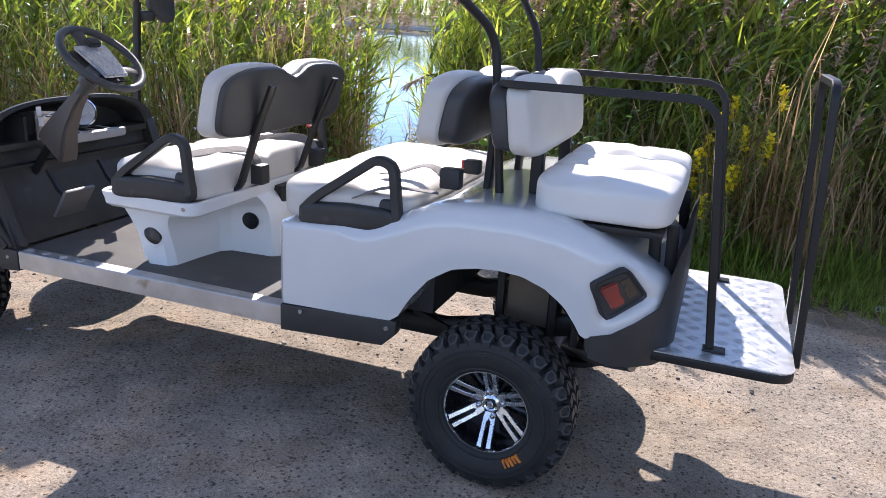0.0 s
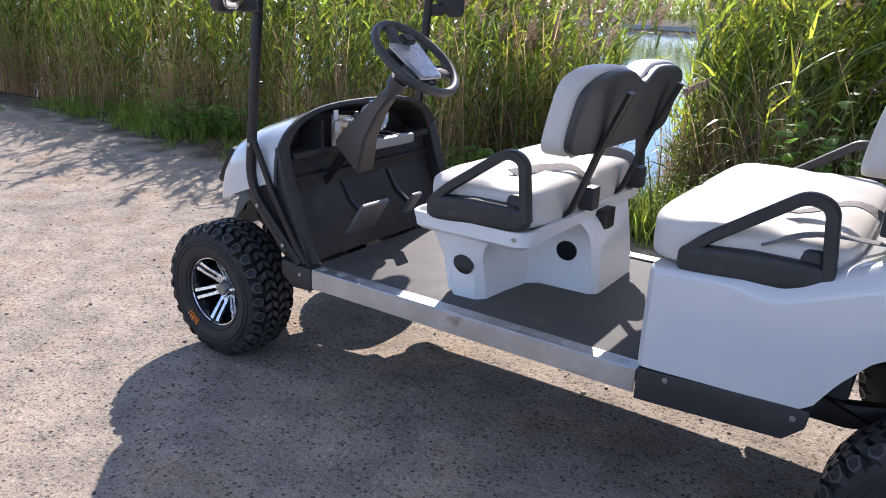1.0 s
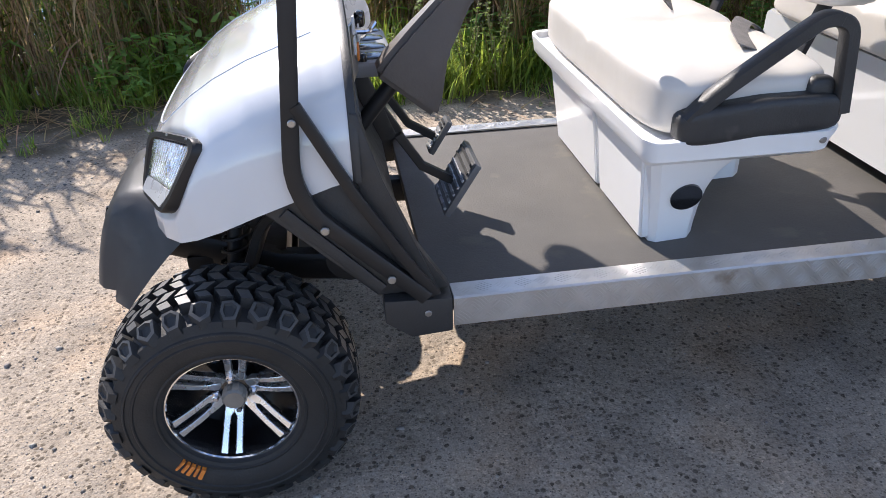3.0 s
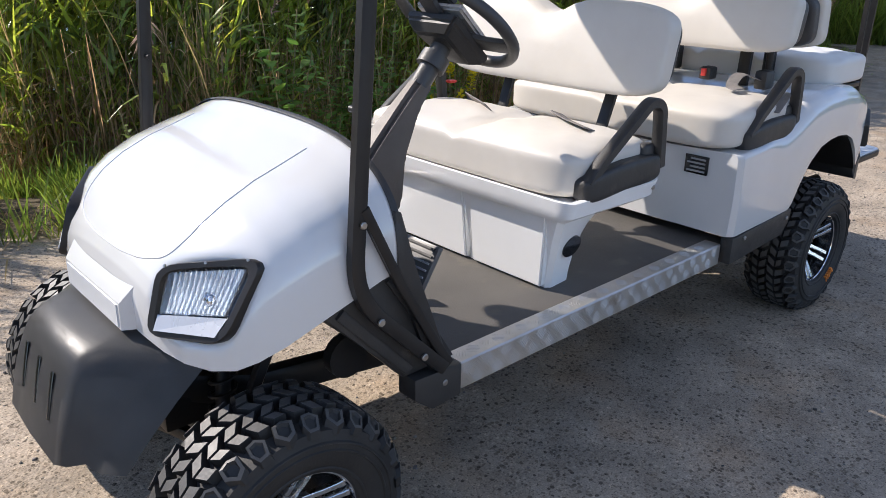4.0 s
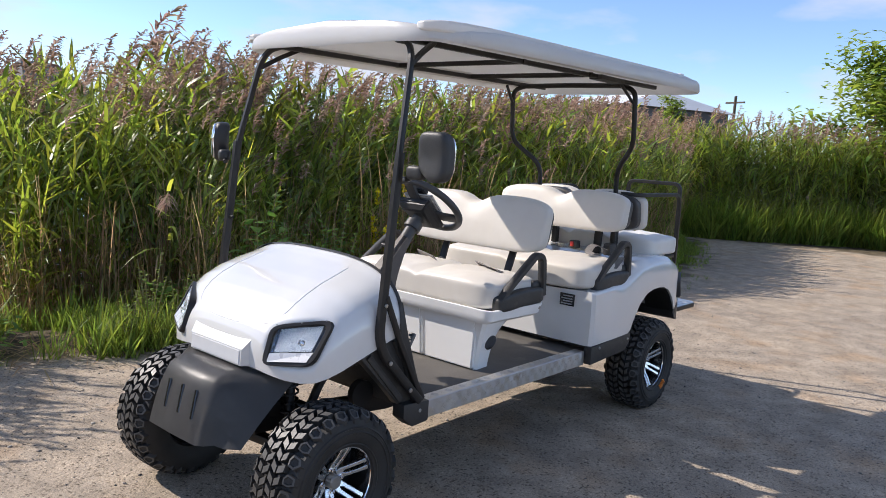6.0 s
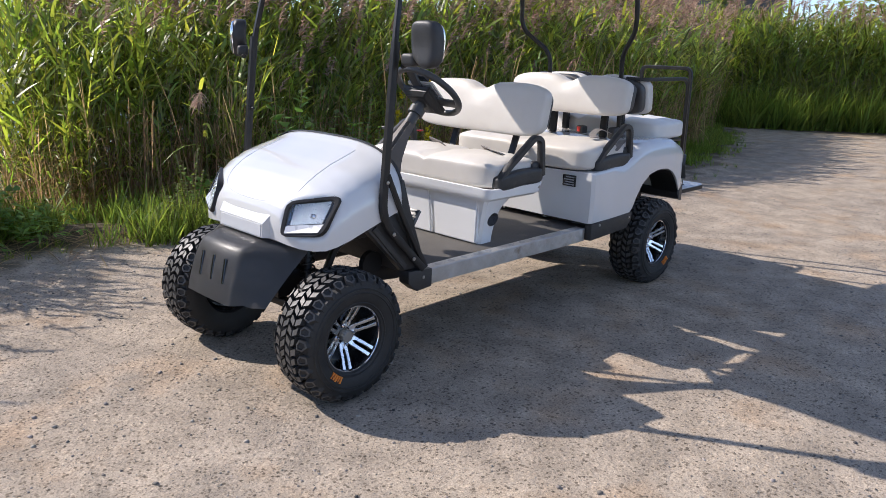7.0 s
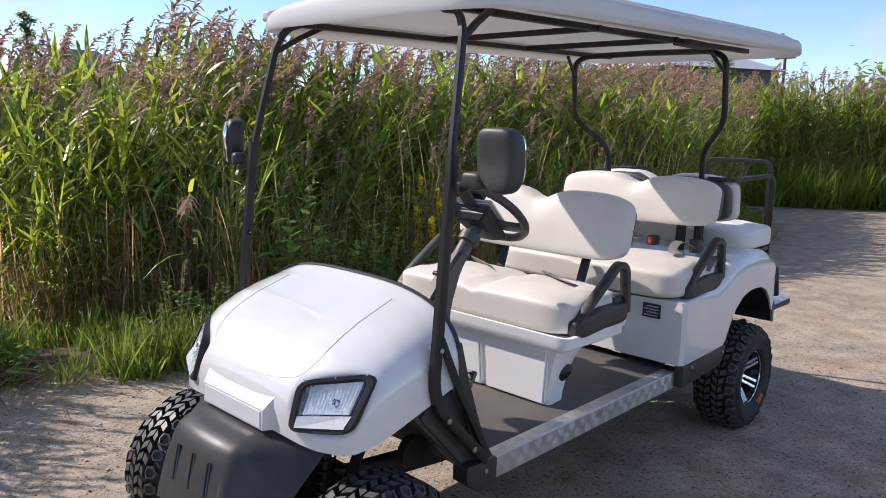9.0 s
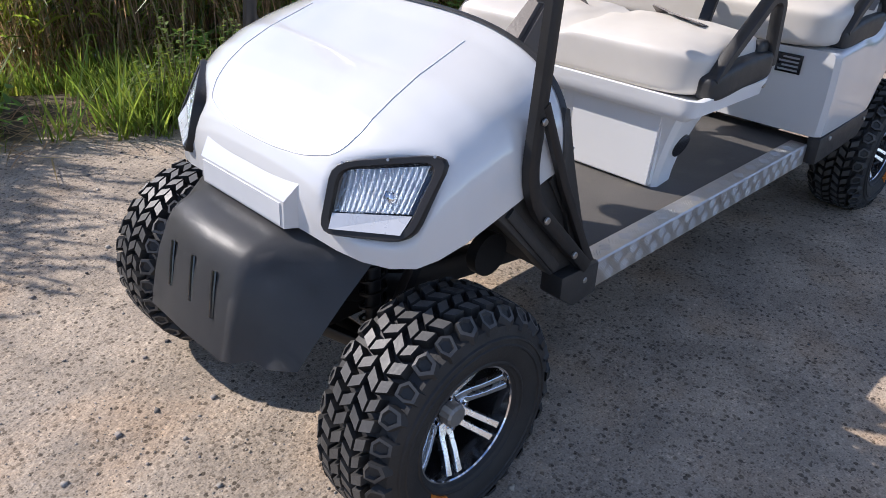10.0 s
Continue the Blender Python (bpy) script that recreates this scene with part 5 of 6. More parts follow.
part("buckle_button", box(2.17, 2.185, -0.105, -0.085, 0.955, 0.985, bevel=0.003), REDBTN, seat2, "red buckle button")
seat3 = empty("rear_seat", (0, 0, 0), cart, "white rear-facing bench over a foot platform")
cushion("seat_cushion", 2.50, 2.925, 0.905, 1.03, 0.465, seat3, "white vinyl rear bench cushion", 0.030, VSIDE, (-0.36, 0.30))
part("seat_base", box(2.51, 2.90, -0.44, 0.44, 0.885, 0.905, bevel=0.005), STEEL, seat3)
for s in (-1, 1):
    for x in (2.87, 2.92):
        part("seat_leg", sweep([(x, s * 0.30, 0.90), (x + 0.02, s * 0.30, 0.52)], 0.012, 0.018, square=True), STEEL, seat3)
# platform
plat = empty("foot_platform", (0, 0, 0), cart, "bright aluminium tread plate foot platform")
out = []
for x, y, a0 in ((3.25, -0.405, 270), (3.25, 0.405, 0)):
    out += [(x + 0.06 * math.cos(radians(a0 + 18 * i)), y + 0.06 * math.sin(radians(a0 + 18 * i))) for i in range(6)]
out = [(2.86, -0.465)] + out + [(2.86, 0.465)]
part("platform_frame", prism(out, "z", 0.519, 0.545, 0.004), STEEL, plat, "black steel edge frame")
inner = [(2.865 + (x - 2.86) * 0.99, y * 0.985) for x, y in out]
part("plate", prism(inner, "z", 0.5452, 0.549), TREAD, plat)
bm = tread(bmesh.new(), Vector((2.87, -0.45, 0.549)), Vector((1, 0, 0)), Vector((0, 1, 0)), Vector((0, 0, 1)), 0.42, 0.90)
tagged(part("tread_pattern", bm, TREAD, plat, smooth=0), kind="stuff")
for s in (-1, 1):
    part("platform_arm", sweep([(2.75, s * 0.24, 0.53), (2.95, s * 0.24, 0.505), (3.3, s * 0.24, 0.505)], 0.02, square=True), STEEL, plat)
    hr = part("grab_rail", sweep(fillet([(2.36, s * 0.30, 1.292), (2.385, s * 0.42, 1.291), (2.998, s * 0.395, 1.291), (3.075, s * 0.37, 0.549)], 0.09, 7), 0.0115, 0.0115, square=True, hint=(0, 1, 0)), STEEL, cart, "black square steel grab rail")
    part("foot_plate", box(3.055, 3.12, s * 0.37 - 0.022, s * 0.37 + 0.022, 0.549, 0.557, bevel=0.003), STEEL, hr)
part("rear_guard", sweep(fillet([(3.326, -0.255, 0.50), (3.285, -0.26, 1.352), (3.285, 0.145, 1.352), (3.326, 0.147, 0.50)], 0.05, 6), 0.012, 0.012, square=True, hint=(1, 0, 0)), STEEL, cart, "black steel guard hoop on the platform")
# warning plate on the rear body
dec = part("warning_plate", box(1.690, 1.697, -0.44, -0.35, 0.70, 0.765, bevel=0.002), RIMBLK, cart, "black warning plate with pale lines")
for i in range(4):
    part("line", box(1.688, 1.6902, -0.43, -0.36 - 0.012 * (i % 2), 0.708 + i * 0.014, 0.714 + i * 0.014), GREY, dec, smooth=0)


# ---- plants ----
rng = np.random.default_rng(7)


def strip(path, widths, side):
    """Quads along a path: points, half widths, and the way the blade lies across."""
    v, f = [], []
    for p, w in zip(path, widths):
        v += [p - side * w, p + side * w]
    for i in range(len(path) - 1):
        f.append((2 * i, 2 * i + 1, 2 * i + 3, 2 * i + 2))
    return np.array(v), np.array(f)


def join(parts):
    vs, fs, o = [], [], 0
    for v, f in parts:
        vs.append(v)
        fs.append(f + o)
        o += len(v)
    return np.concatenate(vs), np.concatenate(fs)


def blade(base, az, length, rise, droop, w, k=4, twist=0.0):
    """A leaf that leaves its base upward and arches over."""
    d = np.array([math.cos(az), math.sin(az), 0.0])
    side = np.array([-math.sin(az) * math.cos(twist), math.cos(az) * math.cos(twist), math.sin(twist)])
    pts = []
    for i in range(k + 1):
        t = i / k
        pts.append(base + d * (length * t * math.cos(rise)) + np.array([0, 0, length * (t * math.sin(rise) - droop * t * t)]))
    ws = [w * (0.6 + 0.4 * math.sin(math.pi * min(1, i / k + 0.25))) * (1 - (i / k) ** 3) + 0.0006 for i in range(k + 1)]
    return strip(pts, ws, side)


def reed_leaves(h, lean):
    """Long flat leaves in two ranks up the stem, most of them pointing up and outward."""
    out = []
    n = rng.integers(21, 27)
    az = rng.uniform(0, 6.28)
    for i in range(n):
        t = 0.14 + 0.82 * (i + rng.uniform(-0.3, 0.3)) / n
        base = np.array([lean[0] * t * t, lean[1] * t * t, h * t])
        az += math.pi + rng.uniform(-0.8, 0.8)
        a = az if rng.random() < 0.6 else rng.normal(-0.1, 0.8)
        low = t < 0.4
        out.append(blade(base, a, rng.uniform(0.30, 0.62) * (0.62 if t > 0.78 else 1.0), rng.uniform(0.55, 1.3), rng.uniform(0.3, 0.9) if low else rng.uniform(0.0, 0.5), rng.uniform(0.008, 0.014) if low else rng.uniform(0.011, 0.020), 3, rng.uniform(-1.0, 1.0)))
    return join(out)


def reed_stem(h, lean):
    pts = [np.array([lean[0] * t * t, lean[1] * t * t, h * t]) for t in (0, 0.35, 0.7, 1.0)]
    a = strip(pts, [0.004, 0.0038, 0.003, 0.0015], np.array([1.0, 0, 0]))
    b = strip(pts, [0.004, 0.0038, 0.003, 0.0015], np.array([0, 1.0, 0]))
    return join([a, b])


def reed_plume(h, lean):
    """A loose one-sided feathery head that nods with the wind."""
    out = []
    nod = rng.uniform(0.06, 0.24)
    for i in range(38):
        t = i / 38
        base = np.array([lean[0] + nod * t * t, lean[1], h + 0.31 * t - 0.04 - 0.3 * nod * t * t])
        az = rng.normal(0.2, 1.1)
        out.append(blade(base, az, rng.uniform(0.08, 0.17) * (1.1 - 0.75 * t), rng.uniform(0.3, 1.2), rng.uniform(0.2, 0.8), rng.uniform(0.006, 0.012), 2, rng.uniform(-1, 1)))
    return join(out)


def dead_bunch(h):
    out = []
    for i in range(10):
        az = rng.uniform(0, 6.28)
        ln = h * rng.uniform(0.35, 1.0)
        base = np.array([rng.normal(0, 0.05), rng.normal(0, 0.05), 0])
        d = rng.uniform(0.05, 0.45)
        pts = [base + np.array([math.cos(az) * d * t * t, math.sin(az) * d * t * t, 1.0 * t]) * ln for t in (0, 0.4, 0.75, 1.0)]
        out.append(strip(pts, [0.005, 0.005, 0.0045, 0.0015], np.array([-math.sin(az), math.cos(az), 0])))
    for i in range(8):
        base = np.array([rng.normal(0, 0.05), rng.normal(0, 0.05), h * rng.uniform(0.1, 0.75)])
        out.append(blade(base, rng.uniform(0, 6.28), rng.uniform(0.15, 0.38), rng.uniform(-0.3, 0.8), rng.uniform(0.4, 1.2), rng.uniform(0.004, 0.009), 3))
    return join(out)


def tuft(h, n, w=0.004):
    out = []
    for i in range(n):
        base = np.array([rng.normal(0, 0.03), rng.normal(0, 0.03), 0])
        out.append(blade(base, rng.uniform(0, 6.28), h * rng.uniform(0.6, 1.2), rng.uniform(0.9, 1.45), rng.uniform(0.1, 0.5), w * rng.uniform(0.6, 1.3), 3))
    return join(out)


def scatter(name, templates, pts, scales, turns, material, label, category):
    """One mesh of many plants: every plant is a turned and scaled copy of a form."""
    vs, fs, off = [], [], 0
    pick = rng.integers(0, len(templates), len(pts))
    for ti, (tv, tf) in enumerate(templates):
        sel = np.where(pick == ti)[0]
        if not len(sel):
            continue
        c, s = np.cos(turns[sel])[:, None], np.sin(turns[sel])[:, None]
        x = tv[None, :, 0] * c - tv[None, :, 1] * s
        y = tv[None, :, 0] * s + tv[None, :, 1] * c
        z = np.repeat(tv[None, :, 2], len(sel), 0)
        v = np.stack([x, y, z], -1) * scales[sel][:, None, None] + pts[sel][:, None, :]
        f = tf[None] + (off + np.arange(len(sel))[:, None, None] * len(tv))
        vs.append(v.reshape(-1, 3))
        fs.append(f.reshape(-1, 4))
        off += len(sel) * len(tv)
    v, f = np.concatenate(vs), np.concatenate(fs)
    me = bpy.data.meshes.new(name)
    me.vertices.add(len(v))
    me.vertices.foreach_set("co", v.astype(np.float32).ravel())
    me.loops.add(f.size)
    me.loops.foreach_set("vertex_index", f.astype(np.int32).ravel())
    me.polygons.add(len(f))
    me.polygons.foreach_set("loop_start", np.arange(0, f.size, 4, dtype=np.int32))
    me.update(calc_edges=True)
    me.validate()
    me.materials.append(material)
    return tagged(new(name, me), label, category, kind="stuff")


def gap(x, y):
    """Where the reeds thin out round the open water: share of reeds left."""
    lo = lerp([(3.0, -0.42), (3.2, -0.36), (4.0, -0.20), (4.5, -0.50), (5.0, -0.75), (9.0, -3.0)], y)
    hi = lerp([(3.0, 0.70), (3.2, 0.64), (4.0, 0.28), (5.0, 0.34), (8.0, 1.2)], y)
    if lo < x < hi:
        return (0.16 if y < 4.2 else 0.06) if lo + 0.08 < x < hi - 0.08 else 0.5
    return 0.55 if x < -0.9 else 0.72 if 2.9 < x < 6.5 else 1.0


def reed_places(x0, x1, depth, per_m2, start=0.0):
    out = []
    n = int((x1 - x0) * depth * per_m2)
    for _ in range(n):
        x, d = rng.uniform(x0, x1), start + depth * rng.random() ** 1.3
        y = reed_start(x) + d + 0.18 * math.sin(x * 3.1) + 0.12 * math.sin(x * 7.7 + 1)
        if rng.random() < gap(x, y):
            out.append((x, y, max(ground_z(x, y), -0.45)))
    return out


near = reed_places(-3.6, 5.5, 0.9, 92) + reed_places(-3.6, 6.5, 1.3, 62, 0.8) + reed_places(-3.0, 3.2, 1.0, 42, 1.9) + reed_places(2.0, 6.5, 1.4, 40, 0.9) + reed_places(-12, -3.6, 1.8, 62) + reed_places(5.5, 13.6, 1.5, 78) + reed_places(6.5, 13.6, 2.6, 36, 1.5)
farp = []
for _ in range(2600):
    y = rng.uniform(-13, 7)
    x = 14.3 + 0.6 * max(0, min(3.5, 4.4 - y)) + 0.3 * math.sin(y * 1.3) + 2.6 * rng.random() ** 1.5
    farp.append((x, y, 0.0))
pts = np.array(near + farp)

nn = len(near)
TIPS = [(-12, 2.4), (-5, 2.35), (-3.2, 2.1), (-2.2, 1.95), (-1.3, 1.7), (-0.7, 1.45), (-0.45, 1.72), (0.3, 1.9), (1.0, 2.08), (2.0, 2.2), (6.0, 2.25), (11.0, 2.4), (15.0, 2.58)]
tip = np.array([lerp(TIPS, p[0]) for p in pts])
front = np.array([p[1] - reed_start(p[0]) if i < nn else 1.0 for i, p in enumerate(pts)])
tip = tip * rng.normal(1.0, 0.075, len(pts)) * np.clip(0.80 + 0.17 * front, 0.78, 1.05)
tip *= np.array([1.0 + 0.10 * noise.noise((x * 1.5, y * 1.5, 2.0)) for x, y, z in pts])
rise = (pts[:, 0] > 1.6) & (pts[:, 0] < 6.5) & (np.arange(len(pts)) < nn)
tip = np.where(rise, tip * np.clip(0.62 + 0.34 * front, 0.6, 1.0), tip)
low_front = (front < 0.5) & (rng.random(len(pts)) < 0.42)
tip = np.where(low_front, tip * rng.uniform(0.35, 0.75, len(pts)), tip)
hgt = (tip - pts[:, 2]) / 2.45
turn = rng.normal(0.0, 0.75, len(pts))
forms = [(2.25, (rng.normal(0.34, 0.22), rng.normal(-0.06, 0.2))) for _ in range(14)]
scatter("reed_leaves", [reed_leaves(h, ln) for h, ln in forms], pts, hgt, turn, LEAF, "tall bright green common reeds by the pond", "reeds")
scatter("reed_stems", [reed_stem(h, ln) for h, ln in forms], pts, hgt, turn, STEMM, "thin tan and green reed stems", "reeds")
top = ~low_front & (rng.random(len(pts)) < np.where(pts[:, 0] > 3.0, 0.36, 0.42))
scatter("reed_plumes", [reed_plume(h * 0.985, ln) for h, ln in forms], pts[top], hgt[top], turn[top] * 0.5, PLUME, "drooping purple-brown reed plumes", "reeds")
low = np.array([p for p in near if rng.random() < lerp([(-1.0, 0.75), (0.0, 0.95), (1.4, 0.9), (2.2, 0.5), (2.9, 0.6), (3.4, 0.95), (6.0, 0.95), (7.0, 0.5)], p[0])])
scatter("dead_reeds", [dead_bunch(1.7) for _ in range(8)], low, rng.uniform(0.3, 0.85, len(low)) * np.where((low[:, 0] < -0.4) | (low[:, 0] > 3.0), 1.25, 1.0), rng.uniform(0, 6.28, len(low)), DEAD, "dry tan dead reed stalks at the foot of the bed", "reeds")
lowf = []
for _ in range(1500):
    y = rng.uniform(-13, 7)
    lowf.append((14.45 + 0.6 * max(0, min(3.5, 4.4 - y)) + 0.3 * math.sin(y * 1.3) + 0.45 * rng.random() - 0.2 * rng.random(), y, 0.0))
lowf = np.array(lowf)
scatter("far_reed_skirt", [tuft(0.9, 20, 0.009) for _ in range(6)], lowf - np.array([0.4, 0, 0]), rng.uniform(0.8, 1.5, len(lowf)), rng.uniform(0, 6.28, len(lowf)), GRASS, "low green reeds along the bend of the track", "reeds")
gp = []
while len(gp) < 4800:
    x = rng.uniform(-7, 13)
    d = rng.normal(-0.22, 0.30)
    if noise.noise((x * 1.3, d * 3.0, 4.0)) < -0.22 + 0.35 * max(0, -d - 0.25):
        continue
    if x < -0.6 and rng.random() < 0.6:
        continue
    y = reed_edge(x) + d
    gp.append((x, y, ground_z(x, y)))
gp = np.array(gp)
scatter("verge_grass", [tuft(0.30, 9, 0.0055) for _ in range(8)], gp, rng.uniform(0.35, 1.35, len(gp)) * np.clip(1.0 + 0.9 * (gp[:, 1] - np.array([reed_edge(x) for x in gp[:, 0]])), 0.35, 1.3), rng.uniform(0, 6.28, len(gp)), GRASS, "patchy green verge grass along the track", "grass")

hp = []
while len(hp) < 240:
    x = rng.uniform(-5, 3.0)
    d = rng.normal(-0.05, 0.22)
    if noise.noise((x * 0.9, d * 2.0, 9.0)) < 0.0 or (-0.5 < x < 0.6 and rng.random() < 0.4):
        continue
    y = min(reed_edge(x), 2.9) + d
    hp.append((x, y, ground_z(x, y)))
hp = np.array(hp)

sw = []
while len(sw) < 900:
    x = rng.uniform(-4, 7)
    sw.append((x, min(reed_edge(x), 3.0) + rng.normal(-0.25, 0.2), 0.012))
sw = np.array(sw)
scatter("dry_straw", [join([blade(np.array([rng.normal(0, 0.05), rng.normal(0, 0.05), 0.0]), rng.uniform(0, 6.28), rng.uniform(0.15, 0.4), rng.uniform(0.0, 0.25), 0.1, 0.003, 3) for _ in range(3)]) for _ in range(6)], sw, rng.uniform(0.5, 1.3, len(sw)), rng.uniform(0, 6.28, len(sw)), DEAD, "dry straw lying along the verge", "straw")


def herb(h):
    out = []
    for i in range(16):
        t = rng.uniform(0.25, 1.0)
        base = np.array([rng.normal(0, 0.04), rng.normal(0, 0.04), h * t])
        out.append(blade(base, rng.uniform(0, 6.28), rng.uniform(0.05, 0.11), rng.uniform(-0.1, 0.9), rng.uniform(0.1, 0.5), rng.uniform(0.010, 0.02), 3))
    return join(out)


scatter("verge_herbs", [herb(0.3) for _ in range(8)], hp, rng.uniform(0.5, 1.3, len(hp)), rng.uniform(0, 6.28, len(hp)), WEED, "low leafy green herbs at the foot of the reeds", "weeds")


def weed(name, at, h, leaf_w, label, flower=False, m=None):
    """A leafy weed: a branching stem with broad leaves."""
    root = empty(name, at)
    tagged(root, label, "weed")

    def spray(nm, src, mm):
        v, f = join(src)
        me = bpy.data.meshes.new(nm)
        me.from_pydata([tuple(p) for p in v], [], [tuple(int(q) for q in p) for p in f])
        me.materials.append(mm)
        part(nm, me, None, root)
    for b in range(7):
        az = b * 1.7 + 0.4
        tip = np.array([0.16 * h * math.cos(az), 0.16 * h * math.sin(az), h * (1 - 0.075 * b)])
        part("stem", sweep([(0, 0, 0), tuple(tip * 0.5 + np.array([0, 0, 0.05 * h])), tuple(tip)], 0.004, n=5), STEMM, root)
        lv = []
        for i in range(17):
            t = 0.2 + 0.8 * i / 17
            base = tip * t + np.array([0, 0, 0.08 * h * math.sin(math.pi * t)])
            lv.append(blade(base, i * 2.4 + b, leaf_w * 4.2 * rng.uniform(0.7, 1.1), rng.uniform(0.1, 0.8), rng.uniform(0.2, 0.6), leaf_w, 3))
        spray("leaves", lv, m or WEED)
        if flower:
            spray("flower_head", [blade(tip + np.array([rng.normal(0, 0.011), rng.normal(0, 0.011), -0.12 + 0.0028 * i]), rng.uniform(0, 6.28), 0.036, rng.uniform(0, 1.2), 0.2, 0.012, 2) for i in range(54)], YELLOW)
    return root


weed("broadleaf_weed", (1.70, 2.26, 0.0), 1.10, 0.034, "dusty green broad-leaved weed before the reeds")
for x, y, h in ((2.02, 2.2, 0.82), (2.18, 2.15, 0.74), (2.40, 2.2, 0.90), (2.30, 2.1, 0.7), (2.75, 2.15, 0.6)):
    weed("bright_weed", (x, y, 0.0), h * 1.12, 0.022, "bright green feathery weed on the verge")
for x, y, h in ((3.24, 2.35, 1.18), (3.10, 2.3, 0.92)):
    weed("goldenrod", (x, y, -0.02), h, 0.014, "goldenrod stalk with yellow flowers", True)
for x, y, h in ((0.85, 2.35, 0.66), (0.68, 2.3, 0.42), (1.05, 2.3, 0.5), (1.22, 2.3, 0.6)):
    weed("tall_grass_weed", (x, y, 0.0), h, 0.012, "tall bright grass-like weed by the track", False, GRASS)
tg = np.array([(rng.normal(c, 0.22), 2.38 + rng.normal(0, 0.10), 0.0) for c, n in ((0.75, 90), (1.15, 60), (3.2, 50), (3.9, 50)) for _ in range(n)])
scatter("tall_verge_grass", [tuft(0.5, 9, 0.006) for _ in range(6)], tg, rng.uniform(0.4, 1.1, len(tg)), rng.uniform(0, 6.28, len(tg)), GRASS, "tall bright grass clumps at the edge of the track", "grass")


def bent_reed():
    """One reed that has bowed over the track, its plume hanging at the tip."""
    root = empty("bent_reed", (1.32, 2.95, -0.1))
    tagged(root, "reed bowed over the verge with a hanging pinkish plume", "reed")
    line = [Vector(p) for p in ((0, 0, 0), (-0.05, -0.1, 0.6), (-0.15, -0.28, 1.05), (-0.27, -0.45, 1.18), (-0.37, -0.60, 1.11))]
    part("stem", sweep(line, 0.004, n=5), STEMM, root)
    src, leafy = [], []
    for i in range(60):
        base = np.array(line[3].lerp(line[4], 0.2 + 0.9 * i / 60))
        src.append(blade(base, rng.normal(-2.2, 0.7), rng.uniform(0.05, 0.11), rng.uniform(-0.5, 0.3), 0.6, 0.006, 2))
    for i in range(7):
        base = np.array(line[1].lerp(line[3], i / 6))
        leafy.append(blade(base, rng.normal(-2.1, 0.9), rng.uniform(0.3, 0.5), rng.uniform(0.1, 0.9), rng.uniform(0.3, 0.7), 0.014, 4))
    for nm, s2, mm in (("leaves", leafy, LEAF), ("plume", src, PLUME)):
        v, f = join(s2)
        me = bpy.data.meshes.new(nm)
        me.from_pydata([tuple(p) for p in v], [], [tuple(int(q) for q in p) for p in f])
        me.materials.append(mm)
        part(nm, me, None, root)


bent_reed()

# loose stones
CUBE = np.array([(x, y, z) for z in (-1, 1) for y in (-1, 1) for x in (-1, 1)], float)
CUBEF = np.array([(0, 2, 3, 1), (4, 5, 7, 6), (0, 1, 5, 4), (2, 6, 7, 3), (0, 4, 6, 2), (1, 3, 7, 5)])
form = [(CUBE * np.array([1, 0.8, 0.6]) * rng.uniform(0.5, 1.05, (8, 1)) * rng.uniform(0.8, 1.2, (8, 3)), CUBEF) for _ in range(14)]


def stones(name, count, least, spread, most, material, label):
    xy = np.stack([rng.uniform(-4.5, 7.5, count * 2), rng.uniform(-3.0, 2.4, count * 2)], -1)
    keep = np.array([noise.noise((x * 0.8, y * 0.8, 2.0)) + rng.normal(0, 0.3) > -0.1 and y < reed_edge(x) - 0.25 for x, y in xy])
    xy = xy[keep][:count]
    r = np.minimum(least + spread * rng.pareto(2.4, len(xy)), most)
    p = np.array([(x, y, ground_z(x, y)) for x, y in xy])
    p[:, 2] += r * 0.15
    scatter(name, form, p, r, rng.uniform(0, 6.28, len(p)), material, label, "gravel")


stones("gravel", 20000, 0.0018, 0.0012, 0.010, STONE, "loose grey and tan gravel stones on the track")
stones("dark_pebbles", 20000, 0.0017, 0.0009, 0.008, PEBBLE, "small dark pebbles strewn over the sandy track")



def scrap(name, at, size, m, label):
    bm = bmesh.new()
    rows = [[(i / 5 - 0.5, j / 4 - 0.5, 0.12 * math.sin(i * 1.9 + j * 1.3) * 0.5 + 0.06) for j in range(5)] for i in range(6)]
    loft(bm, [[(x * size, y * size * 0.6, z * size + 0.004) for x, y, z in r] for r in rows], closed=False)
    bmesh.ops.solidify(bm, geom=list(bm.faces), thickness=0.002)
    o = part(name, bm, m, None)
    o.location = at
    tagged(o, label, "litter")


scrap("plastic_scrap", (4.15, 2.0, 0.0), 0.2, PAPER, "crumpled white plastic scrap at the verge")
scrap("pale_chip", (0.25, -0.32, 0.0), 0.03, PAPER, "small pale chip lying on the track")
scrap("blue_scrap", (-5.6, 2.5, 0.0), 0.14, SILVER, "pale blue plastic scrap at the verge")

# ---- far things ----


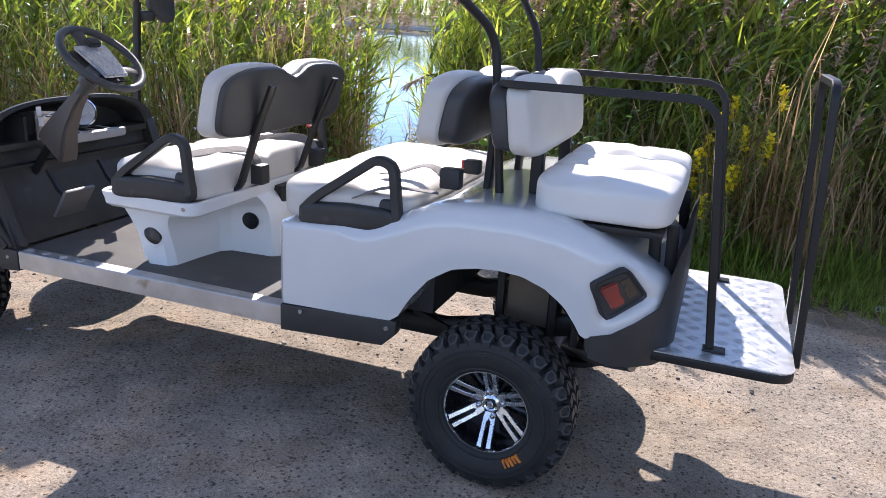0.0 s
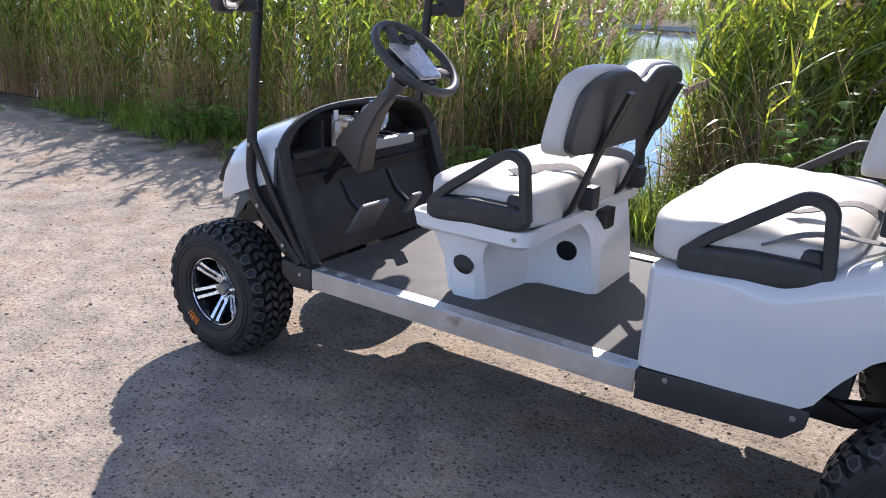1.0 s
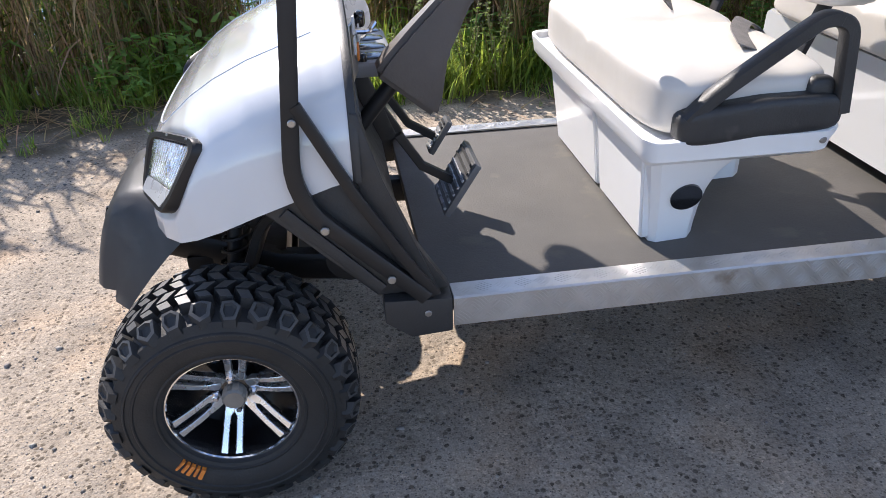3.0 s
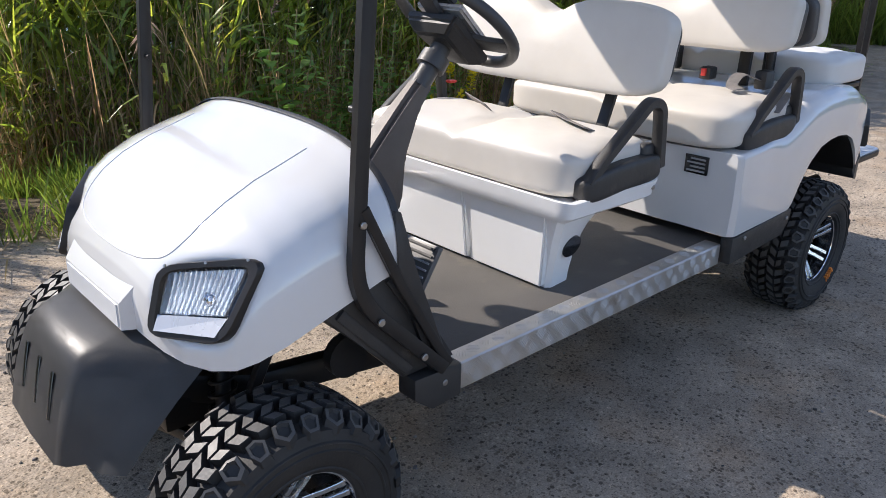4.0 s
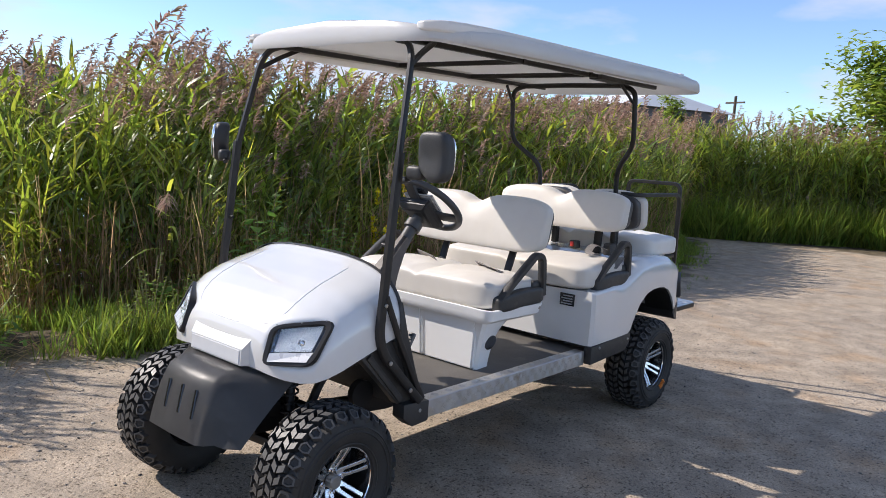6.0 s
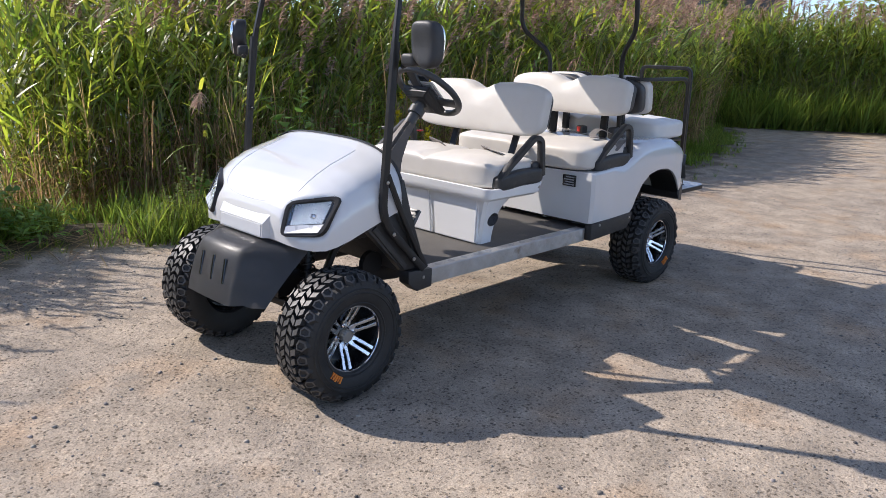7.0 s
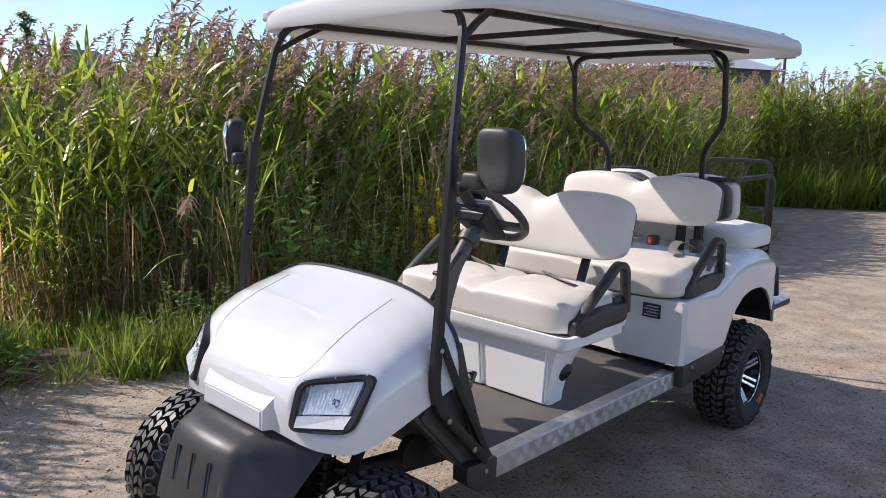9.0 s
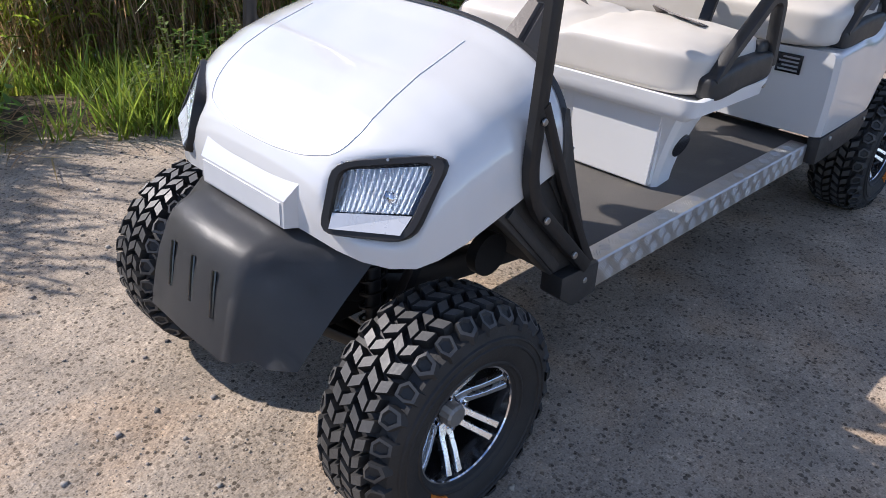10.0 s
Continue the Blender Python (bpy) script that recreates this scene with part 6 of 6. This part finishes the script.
def tree(name, at, h, spread, label, count=900, leaf=0.09):
    root = empty(name, at)
    tagged(root, label, "tree")
    bm = bmesh.new()
    rings = []
    for t, r in ((0, 0.035), (0.15, 0.024), (0.4, 0.018), (0.7, 0.010), (0.9, 0.004)):
        rings.append([(h * r * math.cos(a) + 0.02 * h * math.sin(t * 5), h * r * math.sin(a), h * t) for a in [2 * math.pi * i / 9 for i in range(9)]])
    loft(bm, rings)
    tips = []
    for i in range(15):
        a, t = i * 2.4, 0.18 + 0.68 * i / 15
        reach = spread * (0.55 + 0.5 * rng.random()) * (1.15 - 0.75 * t)
        tip = (reach * math.cos(a), reach * math.sin(a), h * (t + 0.14))
        sweep([(0, 0, h * t), (tip[0] * 0.5, tip[1] * 0.5, h * (t + 0.09)), tip], h * 0.006, n=5, bm=bm)
        tips.append(tip)
    part("trunk", bm, BARK, root)
    src = []
    for i in range(count):
        tx = tips[rng.integers(0, len(tips))]
        k = rng.uniform(0.35, 1.1)
        base = np.array([tx[0] * k, tx[1] * k, tx[2]]) + rng.normal(0, 1, 3) * np.array([0.16, 0.16, 0.11]) * spread
        src.append(blade(base, rng.uniform(0, 6.28), leaf * h * 0.5, rng.uniform(-0.3, 0.8), 0.4, leaf * h * 0.13, 2))
    v, f = join(src)
    me = bpy.data.meshes.new("crown")
    me.from_pydata([tuple(p) for p in v], [], [tuple(int(q) for q in p) for p in f])
    me.materials.append(TREEM)
    part("crown", me, None, root)
    return root


tree("willow_bush", (18.6, 1.0, 0.0), 4.4, 2.6, "broad green willow bush behind the reeds", 9000, 0.10)
tree("willow_bush", (20.0, -3.0, 0.0), 4.8, 3.0, "broad green willow bush behind the reeds", 7000, 0.10)
tree("poplar", (20.0, 82, 0.3), 9.6, 3.0, "leafy green tree on the far shore", 3600, 0.10)
tree("poplar", (26.3, 82, 0.3), 11.0, 1.5, "thin green tree on the far shore", 1300, 0.09)
tree("poplar", (13.0, 84, 0.3), 9.0, 3.4, "leafy green tree on the far shore", 3000, 0.12)
tree("poplar", (-20.0, 88, 0.3), 7.0, 4.6, "leafy green tree on the far shore", 3000, 0.12)


def house(at, w, d, h, rh, yaw, label, roofing=ROOFG, walls=SIDING):
    r = empty("house", at)
    r.rotation_euler = (0, 0, yaw)
    tagged(r, label, "house")
    part("wall", box(-w / 2, w / 2, -d / 2, d / 2, 0, h), walls, r)
    part("roof", loft(bmesh.new(), [[(-w / 2 - 0.4, -d / 2 - 0.4, h), (w / 2 + 0.4, -d / 2 - 0.4, h), (w / 2 + 0.4, d / 2 + 0.4, h), (-w / 2 - 0.4, d / 2 + 0.4, h)], [(-w / 2 + 1.5, -0.1, h + rh), (w / 2 - 1.5, -0.1, h + rh), (w / 2 - 1.5, 0.1, h + rh), (-w / 2 + 1.5, 0.1, h + rh)]]), roofing, r, "pale metal roof" if roofing == PALEROOF else "dark grey hipped roof", 10)
    for i in range(3):
        win = part("window", box(-w / 3 + i * w / 3 - 0.6, -w / 3 + i * w / 3 + 0.6, -d / 2 - 0.05, -d / 2, h * 0.35, h * 0.75), RIMBLK, r)
        part("frame", box(-w / 3 + i * w / 3 - 0.7, -w / 3 + i * w / 3 + 0.7, -d / 2 - 0.08, -d / 2 - 0.02, h * 0.75, h * 0.79), SIDING, win)
    return r


house((33.2, 87, 0.3), 7, 9, 4.8, 3.1, 0.1, "far house with a dark hipped roof")
house((21.3, 90, 0.3), 7, 9, 3.4, 2.8, -0.1, "far house with a dark hipped roof")
house((58, 29.5, 0.3), 16, 10, 5.5, 1.4, 1.1, "long far grey building with a pale metal roof", PALEROOF, ROOFG)
tree("small_tree", (42, 17.2, 0.0), 5.7, 1.5, "small yellow-green tree before a far building", 2200, 0.09)
shore = part("shore_wall", box(-120, 90, 70.0, 71.0, -0.4, 0.25, bevel=0.03), CONC, None)
tagged(shore, "pale concrete edge of the far shore", "shore wall", kind="structure")
fp = []
for _ in range(2600):
    x, y = rng.uniform(-70, 60), 71.5 + 9 * rng.random() ** 1.6
    fp.append((x, y, ground_z(x, y)))
fp = np.array(fp)
scatter("far_bank_plants", [reed_leaves(1.1, (0.2, 0)) for _ in range(5)], fp, rng.uniform(1.2, 3.4, len(fp)), rng.uniform(0, 6.28, len(fp)), LEAF, "green reeds and brush on the far bank", "reeds")
pole = empty("utility_pole", (83, 28.5, 0))
tagged(pole, "far wooden utility pole with a crossarm", "utility pole")
part("pole", rod((0, 0, 0), (0, 0, 9.5), 0.16, 8), BARK, pole)
part("crossarm", sweep([(-0.5, -1.2, 8.8), (0.5, 1.2, 8.8)], 0.09, square=True), BARK, pole)
